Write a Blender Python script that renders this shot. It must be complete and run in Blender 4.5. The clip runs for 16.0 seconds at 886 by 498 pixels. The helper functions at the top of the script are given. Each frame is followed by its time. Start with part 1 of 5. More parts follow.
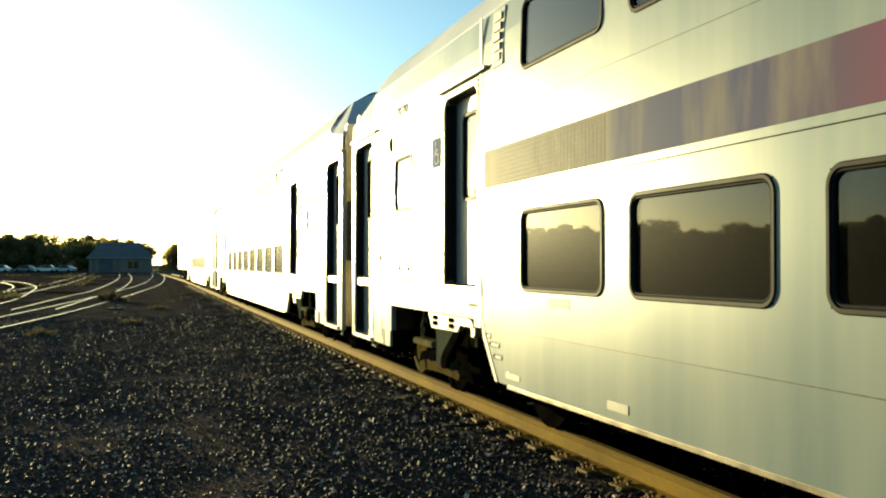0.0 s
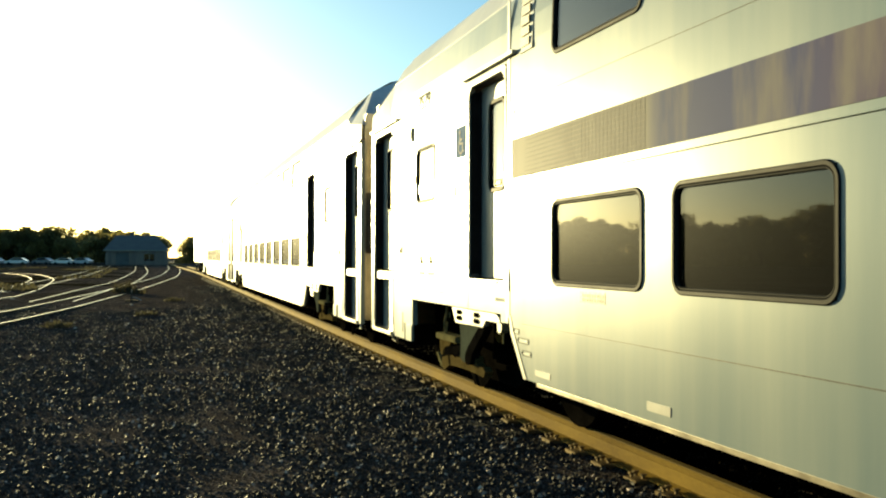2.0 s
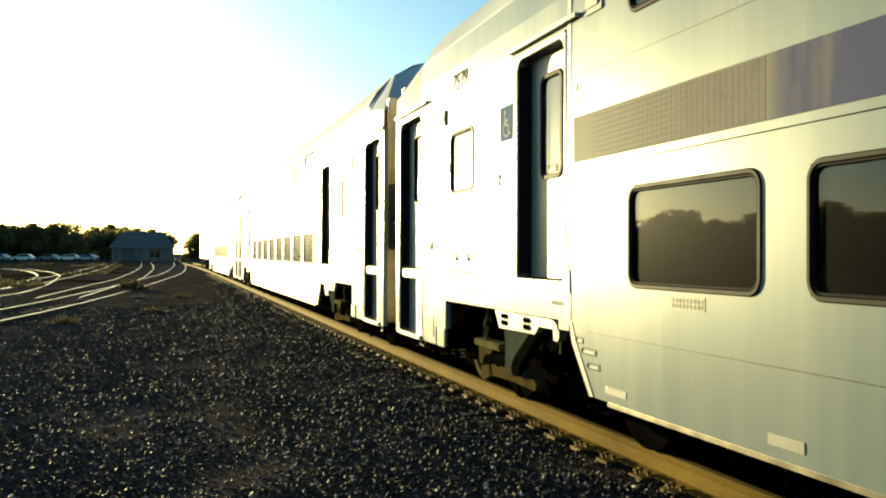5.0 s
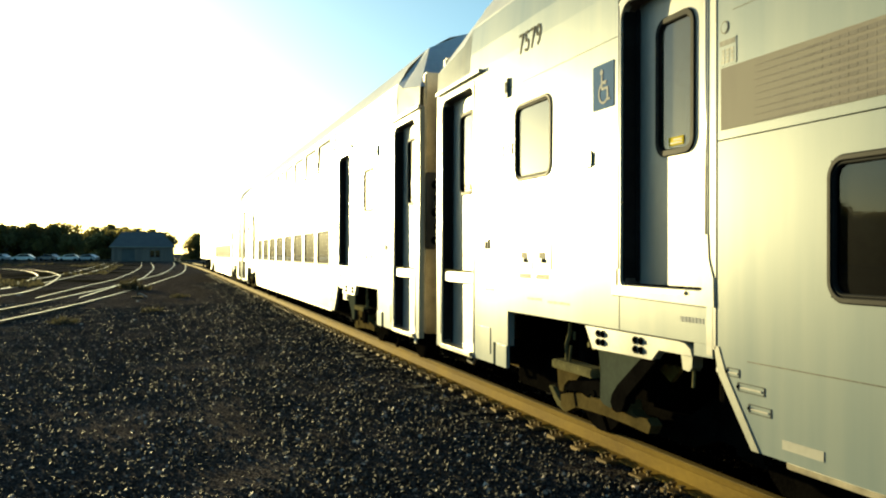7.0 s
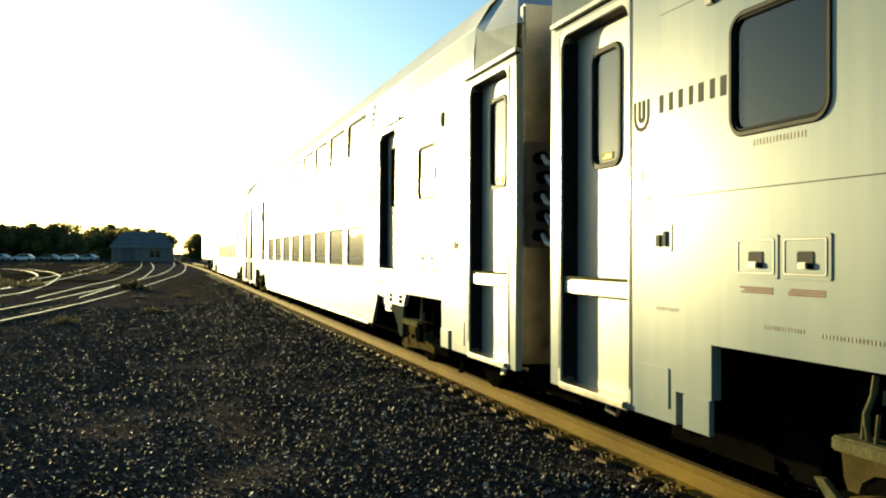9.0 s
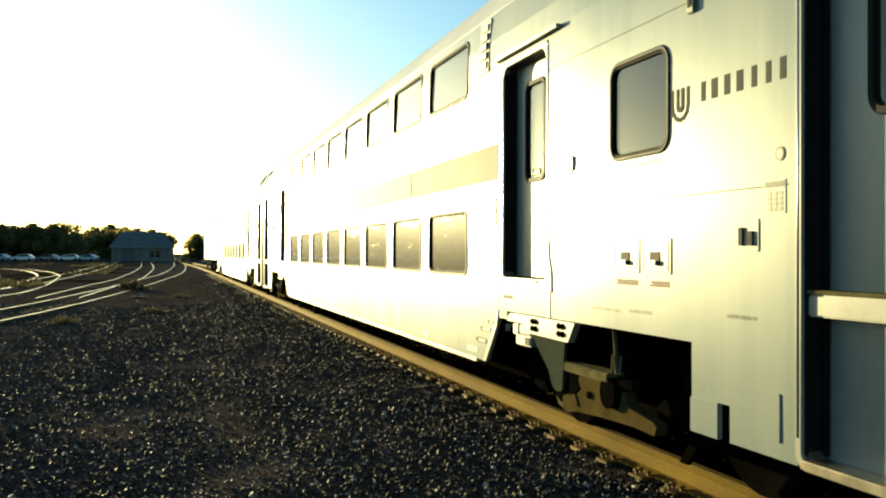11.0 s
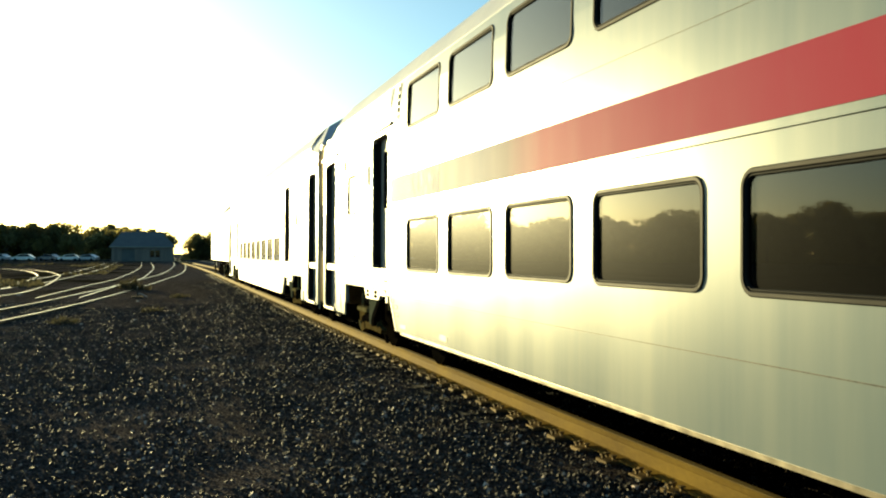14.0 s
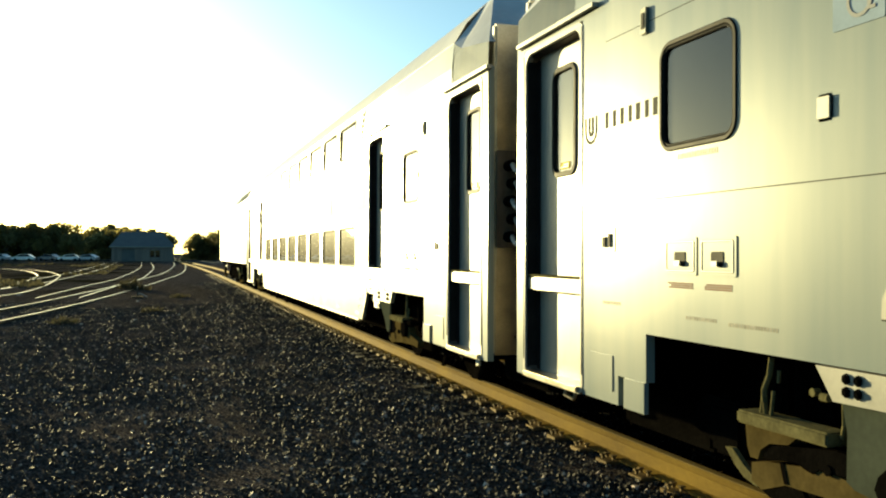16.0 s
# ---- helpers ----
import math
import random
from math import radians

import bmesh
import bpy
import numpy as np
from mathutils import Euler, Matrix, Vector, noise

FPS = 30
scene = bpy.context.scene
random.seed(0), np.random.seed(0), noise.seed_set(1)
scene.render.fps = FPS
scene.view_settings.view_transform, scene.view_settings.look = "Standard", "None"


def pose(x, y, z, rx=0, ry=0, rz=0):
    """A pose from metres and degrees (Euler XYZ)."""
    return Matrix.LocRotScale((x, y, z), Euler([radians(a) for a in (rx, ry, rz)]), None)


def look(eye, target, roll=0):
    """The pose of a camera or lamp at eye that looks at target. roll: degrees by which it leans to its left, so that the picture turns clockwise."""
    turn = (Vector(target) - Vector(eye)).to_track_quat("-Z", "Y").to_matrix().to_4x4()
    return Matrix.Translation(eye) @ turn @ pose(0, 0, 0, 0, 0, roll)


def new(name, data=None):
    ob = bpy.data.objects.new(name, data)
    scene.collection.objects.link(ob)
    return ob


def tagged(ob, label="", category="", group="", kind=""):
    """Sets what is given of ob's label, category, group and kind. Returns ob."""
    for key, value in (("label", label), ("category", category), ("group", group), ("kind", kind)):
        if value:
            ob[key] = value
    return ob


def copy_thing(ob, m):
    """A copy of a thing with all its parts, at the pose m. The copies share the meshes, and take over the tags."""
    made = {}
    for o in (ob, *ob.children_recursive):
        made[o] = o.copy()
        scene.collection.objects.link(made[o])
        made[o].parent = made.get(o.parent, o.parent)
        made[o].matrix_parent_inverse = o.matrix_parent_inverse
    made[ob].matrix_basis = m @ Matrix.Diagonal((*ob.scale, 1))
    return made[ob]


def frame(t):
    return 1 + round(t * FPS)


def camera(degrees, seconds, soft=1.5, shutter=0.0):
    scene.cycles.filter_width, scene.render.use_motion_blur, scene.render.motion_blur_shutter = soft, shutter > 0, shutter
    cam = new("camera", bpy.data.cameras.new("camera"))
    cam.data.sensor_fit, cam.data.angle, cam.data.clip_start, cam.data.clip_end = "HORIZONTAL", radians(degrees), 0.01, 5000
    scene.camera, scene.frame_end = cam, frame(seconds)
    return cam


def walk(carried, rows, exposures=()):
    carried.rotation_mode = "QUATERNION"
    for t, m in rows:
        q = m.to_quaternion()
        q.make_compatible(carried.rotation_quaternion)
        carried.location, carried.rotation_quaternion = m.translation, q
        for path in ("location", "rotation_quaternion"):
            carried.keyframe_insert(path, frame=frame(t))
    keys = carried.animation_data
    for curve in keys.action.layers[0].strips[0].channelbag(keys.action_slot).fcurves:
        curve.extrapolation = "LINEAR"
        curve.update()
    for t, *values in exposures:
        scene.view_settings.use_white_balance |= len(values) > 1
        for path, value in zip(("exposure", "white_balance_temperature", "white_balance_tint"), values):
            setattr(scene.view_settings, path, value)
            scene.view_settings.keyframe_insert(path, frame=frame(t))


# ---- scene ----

# ---------- camera ----------
EYE = Vector((0, 0, 1.461))


def aim(yaw, pitch, roll):
    a, b = radians(yaw), radians(pitch)
    way = Vector((math.sin(a) * math.cos(b), math.cos(a) * math.cos(b), math.sin(b)))
    return look(EYE, EYE + way, roll)


cam = camera(52.1, 16.0, soft=2.1)
walk(cam, [(0.0, aim(18.24, 1.00, 0.06)), (0.5, aim(17.36, 0.70, 0.05)), (1.0, aim(17.24, 0.61, 0.05)),
           (1.5, aim(17.37, 0.55, 0.15)), (2.0, aim(17.33, 0.55, 0.13)), (2.5, aim(17.0, 0.34, 0.18)),
           (3.0, aim(17.0, 0.34, 0.18)), (16.0, aim(17.0, 0.34, 0.18))],
     exposures=[(0.0, 1.45, 10300, -14), (16.0, 1.45, 10300, -14)])

# ---------- light ----------
SUN_AZ, SUN_EL = -16.0, 4.3          # degrees from the track's direction, and above the horizon
world = bpy.data.worlds.new("sky")
scene.world = world
world.use_nodes = True
wn = world.node_tree
sky = wn.nodes.new("ShaderNodeTexSky")
sky.sky_type, sky.sun_disc = "NISHITA", False
sky.sun_elevation, sky.sun_rotation = radians(SUN_EL), radians(SUN_AZ)
sky.air_density, sky.dust_density, sky.ozone_density = 0.70, 1.0, 3.6
wn.links.new(sky.outputs[0], wn.nodes["Background"].inputs[0])
wn.nodes["Background"].inputs[1].default_value = 0.165
sun = new("sun", bpy.data.lights.new("sun", "SUN"))
sun.data.energy, sun.data.angle, sun.data.color = 4.8, radians(0.6), (1.0, 0.87, 0.66)
sun_way = Vector((math.sin(radians(SUN_AZ)) * math.cos(radians(SUN_EL)), math.cos(radians(SUN_AZ)) * math.cos(radians(SUN_EL)), math.sin(radians(SUN_EL))))
sun.matrix_world = look(sun_way * 50, (0, 0, 0))


# ---------- materials ----------
def mat(name, color, rough=0.5, metal=0.0, vary=0.12, scale=3.0, fine=40.0, bump=0.1, stretch=(1, 1, 1), dark=None, rvary=0.1, spec=0.5, random_tint=0.0):
    """A surface with two scales of tone, an uneven gloss and fine relief."""
    m = bpy.data.materials.new(name)
    m.use_nodes = True
    nt = m.node_tree
    b = nt.nodes["Principled BSDF"]
    co = nt.nodes.new("ShaderNodeTexCoord")
    mp = nt.nodes.new("ShaderNodeMapping")
    mp.inputs["Scale"].default_value = stretch
    nt.links.new(co.outputs["Object"], mp.inputs[0])
    n1, n2 = nt.nodes.new("ShaderNodeTexNoise"), nt.nodes.new("ShaderNodeTexNoise")
    for n, s in ((n1, scale), (n2, fine)):
        n.inputs["Scale"].default_value = s
        n.inputs["Detail"].default_value = 5
        nt.links.new(mp.outputs[0], n.inputs["Vector"])
    add = nt.nodes.new("ShaderNodeMath")
    add.operation = "ADD"
    half = nt.nodes.new("ShaderNodeMath")
    half.operation = "MULTIPLY"
    half.inputs[1].default_value = 0.5
    nt.links.new(n2.outputs[0], half.inputs[0])
    nt.links.new(n1.outputs[0], add.inputs[0])
    nt.links.new(half.outputs[0], add.inputs[1])
    ramp = nt.nodes.new("ShaderNodeValToRGB")
    c = Vector(color)
    d = Vector(dark) if dark else c * (1 - 2.2 * vary)
    ramp.color_ramp.elements[0].position, ramp.color_ramp.elements[1].position = 0.45, 1.0
    ramp.color_ramp.elements[0].color = (*d, 1)
    ramp.color_ramp.elements[1].color = (*(c * (1 + vary)), 1)
    nt.links.new(add.outputs[0], ramp.inputs[0])
    out = ramp.outputs[0]
    if random_tint:
        oi = nt.nodes.new("ShaderNodeObjectInfo")
        hsv = nt.nodes.new("ShaderNodeHueSaturation")
        mr = nt.nodes.new("ShaderNodeMapRange")
        mr.inputs[3].default_value, mr.inputs[4].default_value = 1 - random_tint, 1 + random_tint
        nt.links.new(oi.outputs["Random"], mr.inputs[0])
        nt.links.new(mr.outputs[0], hsv.inputs["Value"])
        nt.links.new(out, hsv.inputs["Color"])
        out = hsv.outputs[0]
    nt.links.new(out, b.inputs["Base Color"])
    rr = nt.nodes.new("ShaderNodeMapRange")
    rr.inputs[3].default_value, rr.inputs[4].default_value = max(0.02, rough - rvary), min(1, rough + rvary)
    nt.links.new(n1.outputs[0], rr.inputs[0])
    nt.links.new(rr.outputs[0], b.inputs["Roughness"])
    b.inputs["Metallic"].default_value = metal
    b.inputs["Specular IOR Level"].default_value = spec
    if bump:
        bp = nt.nodes.new("ShaderNodeBump")
        bp.inputs["Strength"].default_value = bump
        bp.inputs["Distance"].default_value = 0.01
        nt.links.new(n2.outputs[0], bp.inputs["Height"])
        nt.links.new(bp.outputs[0], b.inputs["Normal"])
    return m


def glass_mat(name, tint, rough=0.02):
    m = bpy.data.materials.new(name)
    m.use_nodes = True
    b = m.node_tree.nodes["Principled BSDF"]
    b.inputs["Base Color"].default_value = (*tint, 1)
    b.inputs["Roughness"].default_value = rough
    b.inputs["Transmission Weight"].default_value = 1.0
    b.inputs["IOR"].default_value = 1.42
    b.inputs["Coat Weight"].default_value = 0.04
    b.inputs["Coat Roughness"].default_value = 0.32
    return m


# the streaks' darker tone is tinted blue to imitate light from the sky
M_BODY = mat("satin_body", (0.216, 0.243, 0.224), 0.31, 0.08, 0.05, 0.75, 4.5, 0.0, (1.0, 1.8, 0.16), rvary=0.05, dark=(0.121, 0.171, 0.187), spec=0.27)
M_ROOFSKIN = mat("pale_roof_skin", (0.562, 0.548, 0.506), 0.45, 0.0, 0.08, 0.8, 6.0, 0.02, (1, 1, 0.4), spec=0.4)
M_SKIRTEDGE = mat("dull_grey_edge", (0.124, 0.1302, 0.1085), 0.55, 0.2, 0.15, 3, 30, 0.05)
M_FRAME = mat("pale_trim", (0.297, 0.29, 0.256), 0.36, 0.15, 0.08, 3, 30, 0.02)
M_DOOR = mat("door_paint", (0.262, 0.255, 0.226), 0.42, 0.15, 0.08, 2, 20, 0.02, (1, 1, 0.4))
M_ROOF = mat("grey_roof", (0.473, 0.483, 0.494), 0.5, 0.0, 0.12, 1.2, 12, 0.04)
M_RUBBER = mat("black_rubber", (0.016, 0.016, 0.016), 0.6, 0, 0.2, 6, 60, 0.1, spec=0.03)
M_POST = mat("polished_post", (0.30, 0.29, 0.25), 0.25, 0.5, 0.06, 3, 30, 0.01, (1, 1, 0.3))
M_CABLE = mat("grey_cable", (0.32, 0.32, 0.3), 0.35, 0.2, 0.15, 8, 40, 0.05)
M_LINER = mat("brown_door_liner", (0.0994, 0.0751, 0.0575), 0.5, 0, 0.25, 4, 40, 0.05, (1, 1, 0.3), spec=0.25)
M_WINFRAME = mat("window_frame_metal", (0.012, 0.011, 0.010), 0.6, 0.0, 0.12, 5, 40, 0.02, spec=0.06)
M_GLASS = glass_mat("tinted_glass", (0.035, 0.042, 0.036))
M_DOORGLASS = glass_mat("dusty_door_glass", (0.16, 0.155, 0.11))
M_DOORGLASS.node_tree.nodes["Principled BSDF"].inputs["Transmission Weight"].default_value = 0.72
# grime colour taken down to near black, so it also holds the underframe's shade
M_DARK = mat("grime_and_shade", (0.005, 0.0045, 0.004), 0.9, 0.0, 0.3, 4, 40, 0.3, spec=0)
M_CAST = mat("dusty_casting", (0.0762, 0.0558, 0.0238), 0.8, 0.0, 0.25, 5, 35, 0.12, dark=(0.043, 0.0323, 0.0143), spec=0)
M_BEAM = mat("dusty_pale_beam", (0.135, 0.121, 0.0624), 0.8, 0.0, 0.2, 6, 45, 0.3, dark=(0.0568, 0.0497, 0.0256), spec=0)
M_GREYPLATE = mat("grey_painted_plate", (0.0552, 0.0638, 0.0496), 0.65, 0.0, 0.15, 3, 30, 0.1, spec=0)
M_STEEL = mat("worn_steel", (0.464, 0.416, 0.336), 0.32, 0.95, 0.15, 6, 50, 0.05)
M_INSIDE = mat("dark_interior", (0.05, 0.05, 0.05), 0.8, 0, 0.2, 2, 20, 0.0)
M_FADEDBLUE = mat("faded_blue_sign", (0.27, 0.35, 0.43), 0.8, 0, 0.06, 8, 60, 0, rvary=0.02, spec=0.05)
M_BLUE = mat("blue_sign", (0.0422, 0.116, 0.243), 0.85, 0, 0.06, 8, 60, 0, rvary=0.02, spec=0.05)
M_WHITE = mat("white_vinyl", (0.337, 0.337, 0.326), 0.8, 0, 0.05, 8, 60, 0, spec=0.1)
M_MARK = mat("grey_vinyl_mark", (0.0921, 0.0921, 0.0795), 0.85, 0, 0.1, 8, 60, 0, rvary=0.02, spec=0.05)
M_BLACK = mat("black_vinyl", (0.07, 0.07, 0.065), 0.85, 0, 0.1, 8, 60, 0, rvary=0.02, spec=0.05)
M_GREYINK = mat("grey_ink", (0.104, 0.102, 0.0864), 0.42, 0, 0.35, 30, 90, 0, rvary=0.03, spec=0.1)
M_RED = mat("red_ink", (0.2604, 0.155, 0.124), 0.85, 0, 0.1, 8, 60, 0, rvary=0.03, spec=0.05)
M_YELLOW = mat("yellow_sticker", (0.528, 0.396, 0.033), 0.85, 0, 0.08, 8, 60, 0, spec=0.05)
M_MAINTOP = mat("tan_railhead", (0.158, 0.112, 0.0419), 0.6, 0.0, 0.15, 3, 60, 0.05, (1, 0.2, 1), spec=0.02)
M_RAIL = mat("rusty_rail", (0.161, 0.105, 0.0286), 0.6, 0.1, 0.2, 2.5, 45, 0.2, (1, 0.4, 1), dark=(0.0963, 0.062, 0.0217), spec=0)
# rust darkened, so the colour carries the shade of rail sides turned from the sun
M_YARDRAIL = mat("shade_dark_rusty_rail", (0.07, 0.055, 0.035), 0.8, 0.0, 0.2, 2.5, 45, 0.15, (1, 0.4, 1))
M_PALEINK = mat("pale_ink", (0.241, 0.238, 0.201), 0.42, 0, 0.3, 30, 90, 0, rvary=0.03, spec=0.14)
M_RAILTOP = mat("polished_railhead", (0.5, 0.329, 0.131), 0.3, 0.85, 0.12, 3, 60, 0.03, (1, 0.2, 1))
M_TIE = mat("creosoted_timber", (0.030, 0.026, 0.022), 0.9, 0, 0.3, 5, 60, 0.4, (0.3, 1, 1), random_tint=0.3, spec=0.1)
M_PLATE = mat("tie_plate_steel", (0.145, 0.102, 0.0527), 0.6, 0.3, 0.2, 8, 60, 0.2, random_tint=0.25, spec=0)
M_LEAF = mat("foliage", (0.2625, 0.2175, 0.0825), 0.7, 0, 0.3, 0.6, 4, 0.0, random_tint=0.3, dark=(0.15, 0.1275, 0.0525))
M_BARK = mat("bark", (0.10, 0.075, 0.05), 0.9, 0, 0.25, 4, 30, 0.4)
M_SHED = mat("weathered_cladding", (0.182, 0.133, 0.1085), 0.8, 0.0, 0.15, 0.5, 4, 0.05, (3, 3, 0.3))
M_SHEDROOF = mat("shed_roof", (0.104, 0.104, 0.1), 0.7, 0.1, 0.15, 0.5, 4, 0.05)
M_GRASS = mat("dry_grass", (0.0751, 0.0651, 0.0395), 0.8, 0, 0.25, 3, 20, 0.0, dark=(0.0309, 0.0306, 0.0183), spec=0.1)


def translucent(m, share):
    """Lets a share of the light through, as leaves and blades do."""
    nt = m.node_tree
    b = nt.nodes["Principled BSDF"]
    tr = nt.nodes.new("ShaderNodeBsdfTranslucent")
    mx = nt.nodes.new("ShaderNodeMixShader")
    mx.inputs[0].default_value = share
    nt.links.new(b.inputs["Base Color"].links[0].from_socket, tr.inputs[0])
    nt.links.new(b.outputs[0], mx.inputs[1])
    nt.links.new(tr.outputs[0], mx.inputs[2])
    nt.links.new(mx.outputs[0], nt.nodes["Material Output"].inputs[0])


translucent(M_LEAF, 0.75)
translucent(M_GRASS, 0.45)


def stone_mat(shaded):
    # the near-black variant puts the shade under the train into the stone colour
    m = mat("shaded_ballast_stone" if shaded else "ballast_stone", (0.003, 0.0026, 0.0022) if shaded else (0.088, 0.073, 0.066), 0.7, 0, 0.3, 25, 120, 0.35, rvary=0.2, spec=0.0 if shaded else 0.08)
    nt = m.node_tree
    b = nt.nodes["Principled BSDF"]
    src = b.inputs["Base Color"].links[0].from_socket
    geo = nt.nodes.new("ShaderNodeNewGeometry")
    ramp = nt.nodes.new("ShaderNodeValToRGB")
    ramp.color_ramp.elements[0].color, ramp.color_ramp.elements[1].color = (0.32, 0.31, 0.31, 1), (8.0, 7.7, 7.2, 1)
    e = ramp.color_ramp.elements.new(0.93)
    e.color = (0.8, 0.78, 0.76, 1)
    nt.links.new(geo.outputs["Random Per Island"], ramp.inputs[0])
    mix = nt.nodes.new("ShaderNodeMix")
    mix.data_type, mix.blend_type = "RGBA", "MULTIPLY"
    mix.inputs[0].default_value = 1.0
    nt.links.new(src, mix.inputs[6])
    nt.links.new(ramp.outputs[0], mix.inputs[7])
    nt.links.new(mix.outputs[2], b.inputs["Base Color"])
    return m


M_STONE = stone_mat(False)
M_SHADESTONE = stone_mat(True)


def ground_mat():
    """Dark ballast near the track, with patches of dry grass further off."""
    m = mat("ballast_ground", (0.24, 0.20, 0.18), 0.95, 0, 0.3, 1.5, 60, 0.9, dark=(0.14, 0.117, 0.105), rvary=0.04, spec=0.0)
    nt = m.node_tree
    b = nt.nodes["Principled BSDF"]
    src = b.inputs["Base Color"].links[0].from_socket
    co = nt.nodes.new("ShaderNodeTexCoord")
    sep = nt.nodes.new("ShaderNodeSeparateXYZ")
    nt.links.new(co.outputs["Object"], sep.inputs[0])
    far = nt.nodes.new("ShaderNodeMapRange")
    far.inputs[1].default_value, far.inputs[2].default_value = 24, 60
    nt.links.new(sep.outputs[1], far.inputs[0])
    left = nt.nodes.new("ShaderNodeMapRange")
    left.inputs[1].default_value, left.inputs[2].default_value = 0.0, -4.0
    nt.links.new(sep.outputs[0], left.inputs[0])
    n = nt.nodes.new("ShaderNodeTexNoise")
    n.inputs["Scale"].default_value = 0.16
    n.inputs["Detail"].default_value = 6
    nt.links.new(co.outputs["Object"], n.inputs["Vector"])
    st = nt.nodes.new("ShaderNodeMapRange")
    st.inputs[1].default_value, st.inputs[2].default_value = 0.42, 0.58
    nt.links.new(n.outputs[0], st.inputs[0])
    a = nt.nodes.new("ShaderNodeMath")
    a.operation = "MULTIPLY"
    nt.links.new(far.outputs[0], a.inputs[0])
    nt.links.new(left.outputs[0], a.inputs[1])
    c = nt.nodes.new("ShaderNodeMath")
    c.operation = "MULTIPLY"
    nt.links.new(a.outputs[0], c.inputs[0])
    nt.links.new(st.outputs[0], c.inputs[1])
    mix = nt.nodes.new("ShaderNodeMix")
    mix.data_type = "RGBA"
    mix.inputs[7].default_value = (0.060, 0.053, 0.022, 1)
    nt.links.new(c.outputs[0], mix.inputs[0])
    nt.links.new(src, mix.inputs[6])
    vo = nt.nodes.new("ShaderNodeTexVoronoi")
    vo.inputs["Scale"].default_value = 42
    nt.links.new(co.outputs["Object"], vo.inputs["Vector"])
    vr = nt.nodes.new("ShaderNodeMapRange")
    vr.inputs[1].default_value, vr.inputs[2].default_value, vr.inputs[3].default_value, vr.inputs[4].default_value = 0.0, 0.6, 1.5, 0.15
    nt.links.new(vo.outputs["Distance"], vr.inputs[0])
    vm = nt.nodes.new("ShaderNodeMix")
    vm.data_type, vm.blend_type = "RGBA", "MULTIPLY"
    vm.inputs[0].default_value = 1.0
    nt.links.new(mix.outputs[2], vm.inputs[6])
    nt.links.new(vr.outputs[0], vm.inputs[7])
    nt.links.new(vm.outputs[2], b.inputs["Base Color"])
    bp = nt.nodes.new("ShaderNodeBump")
    bp.inputs["Strength"].default_value, bp.inputs["Distance"].default_value = 1.0, 0.03
    nt.links.new(vr.outputs[0], bp.inputs["Height"])
    nt.links.new(bp.outputs[0], b.inputs["Normal"])
    return m


M_GROUND = ground_mat()


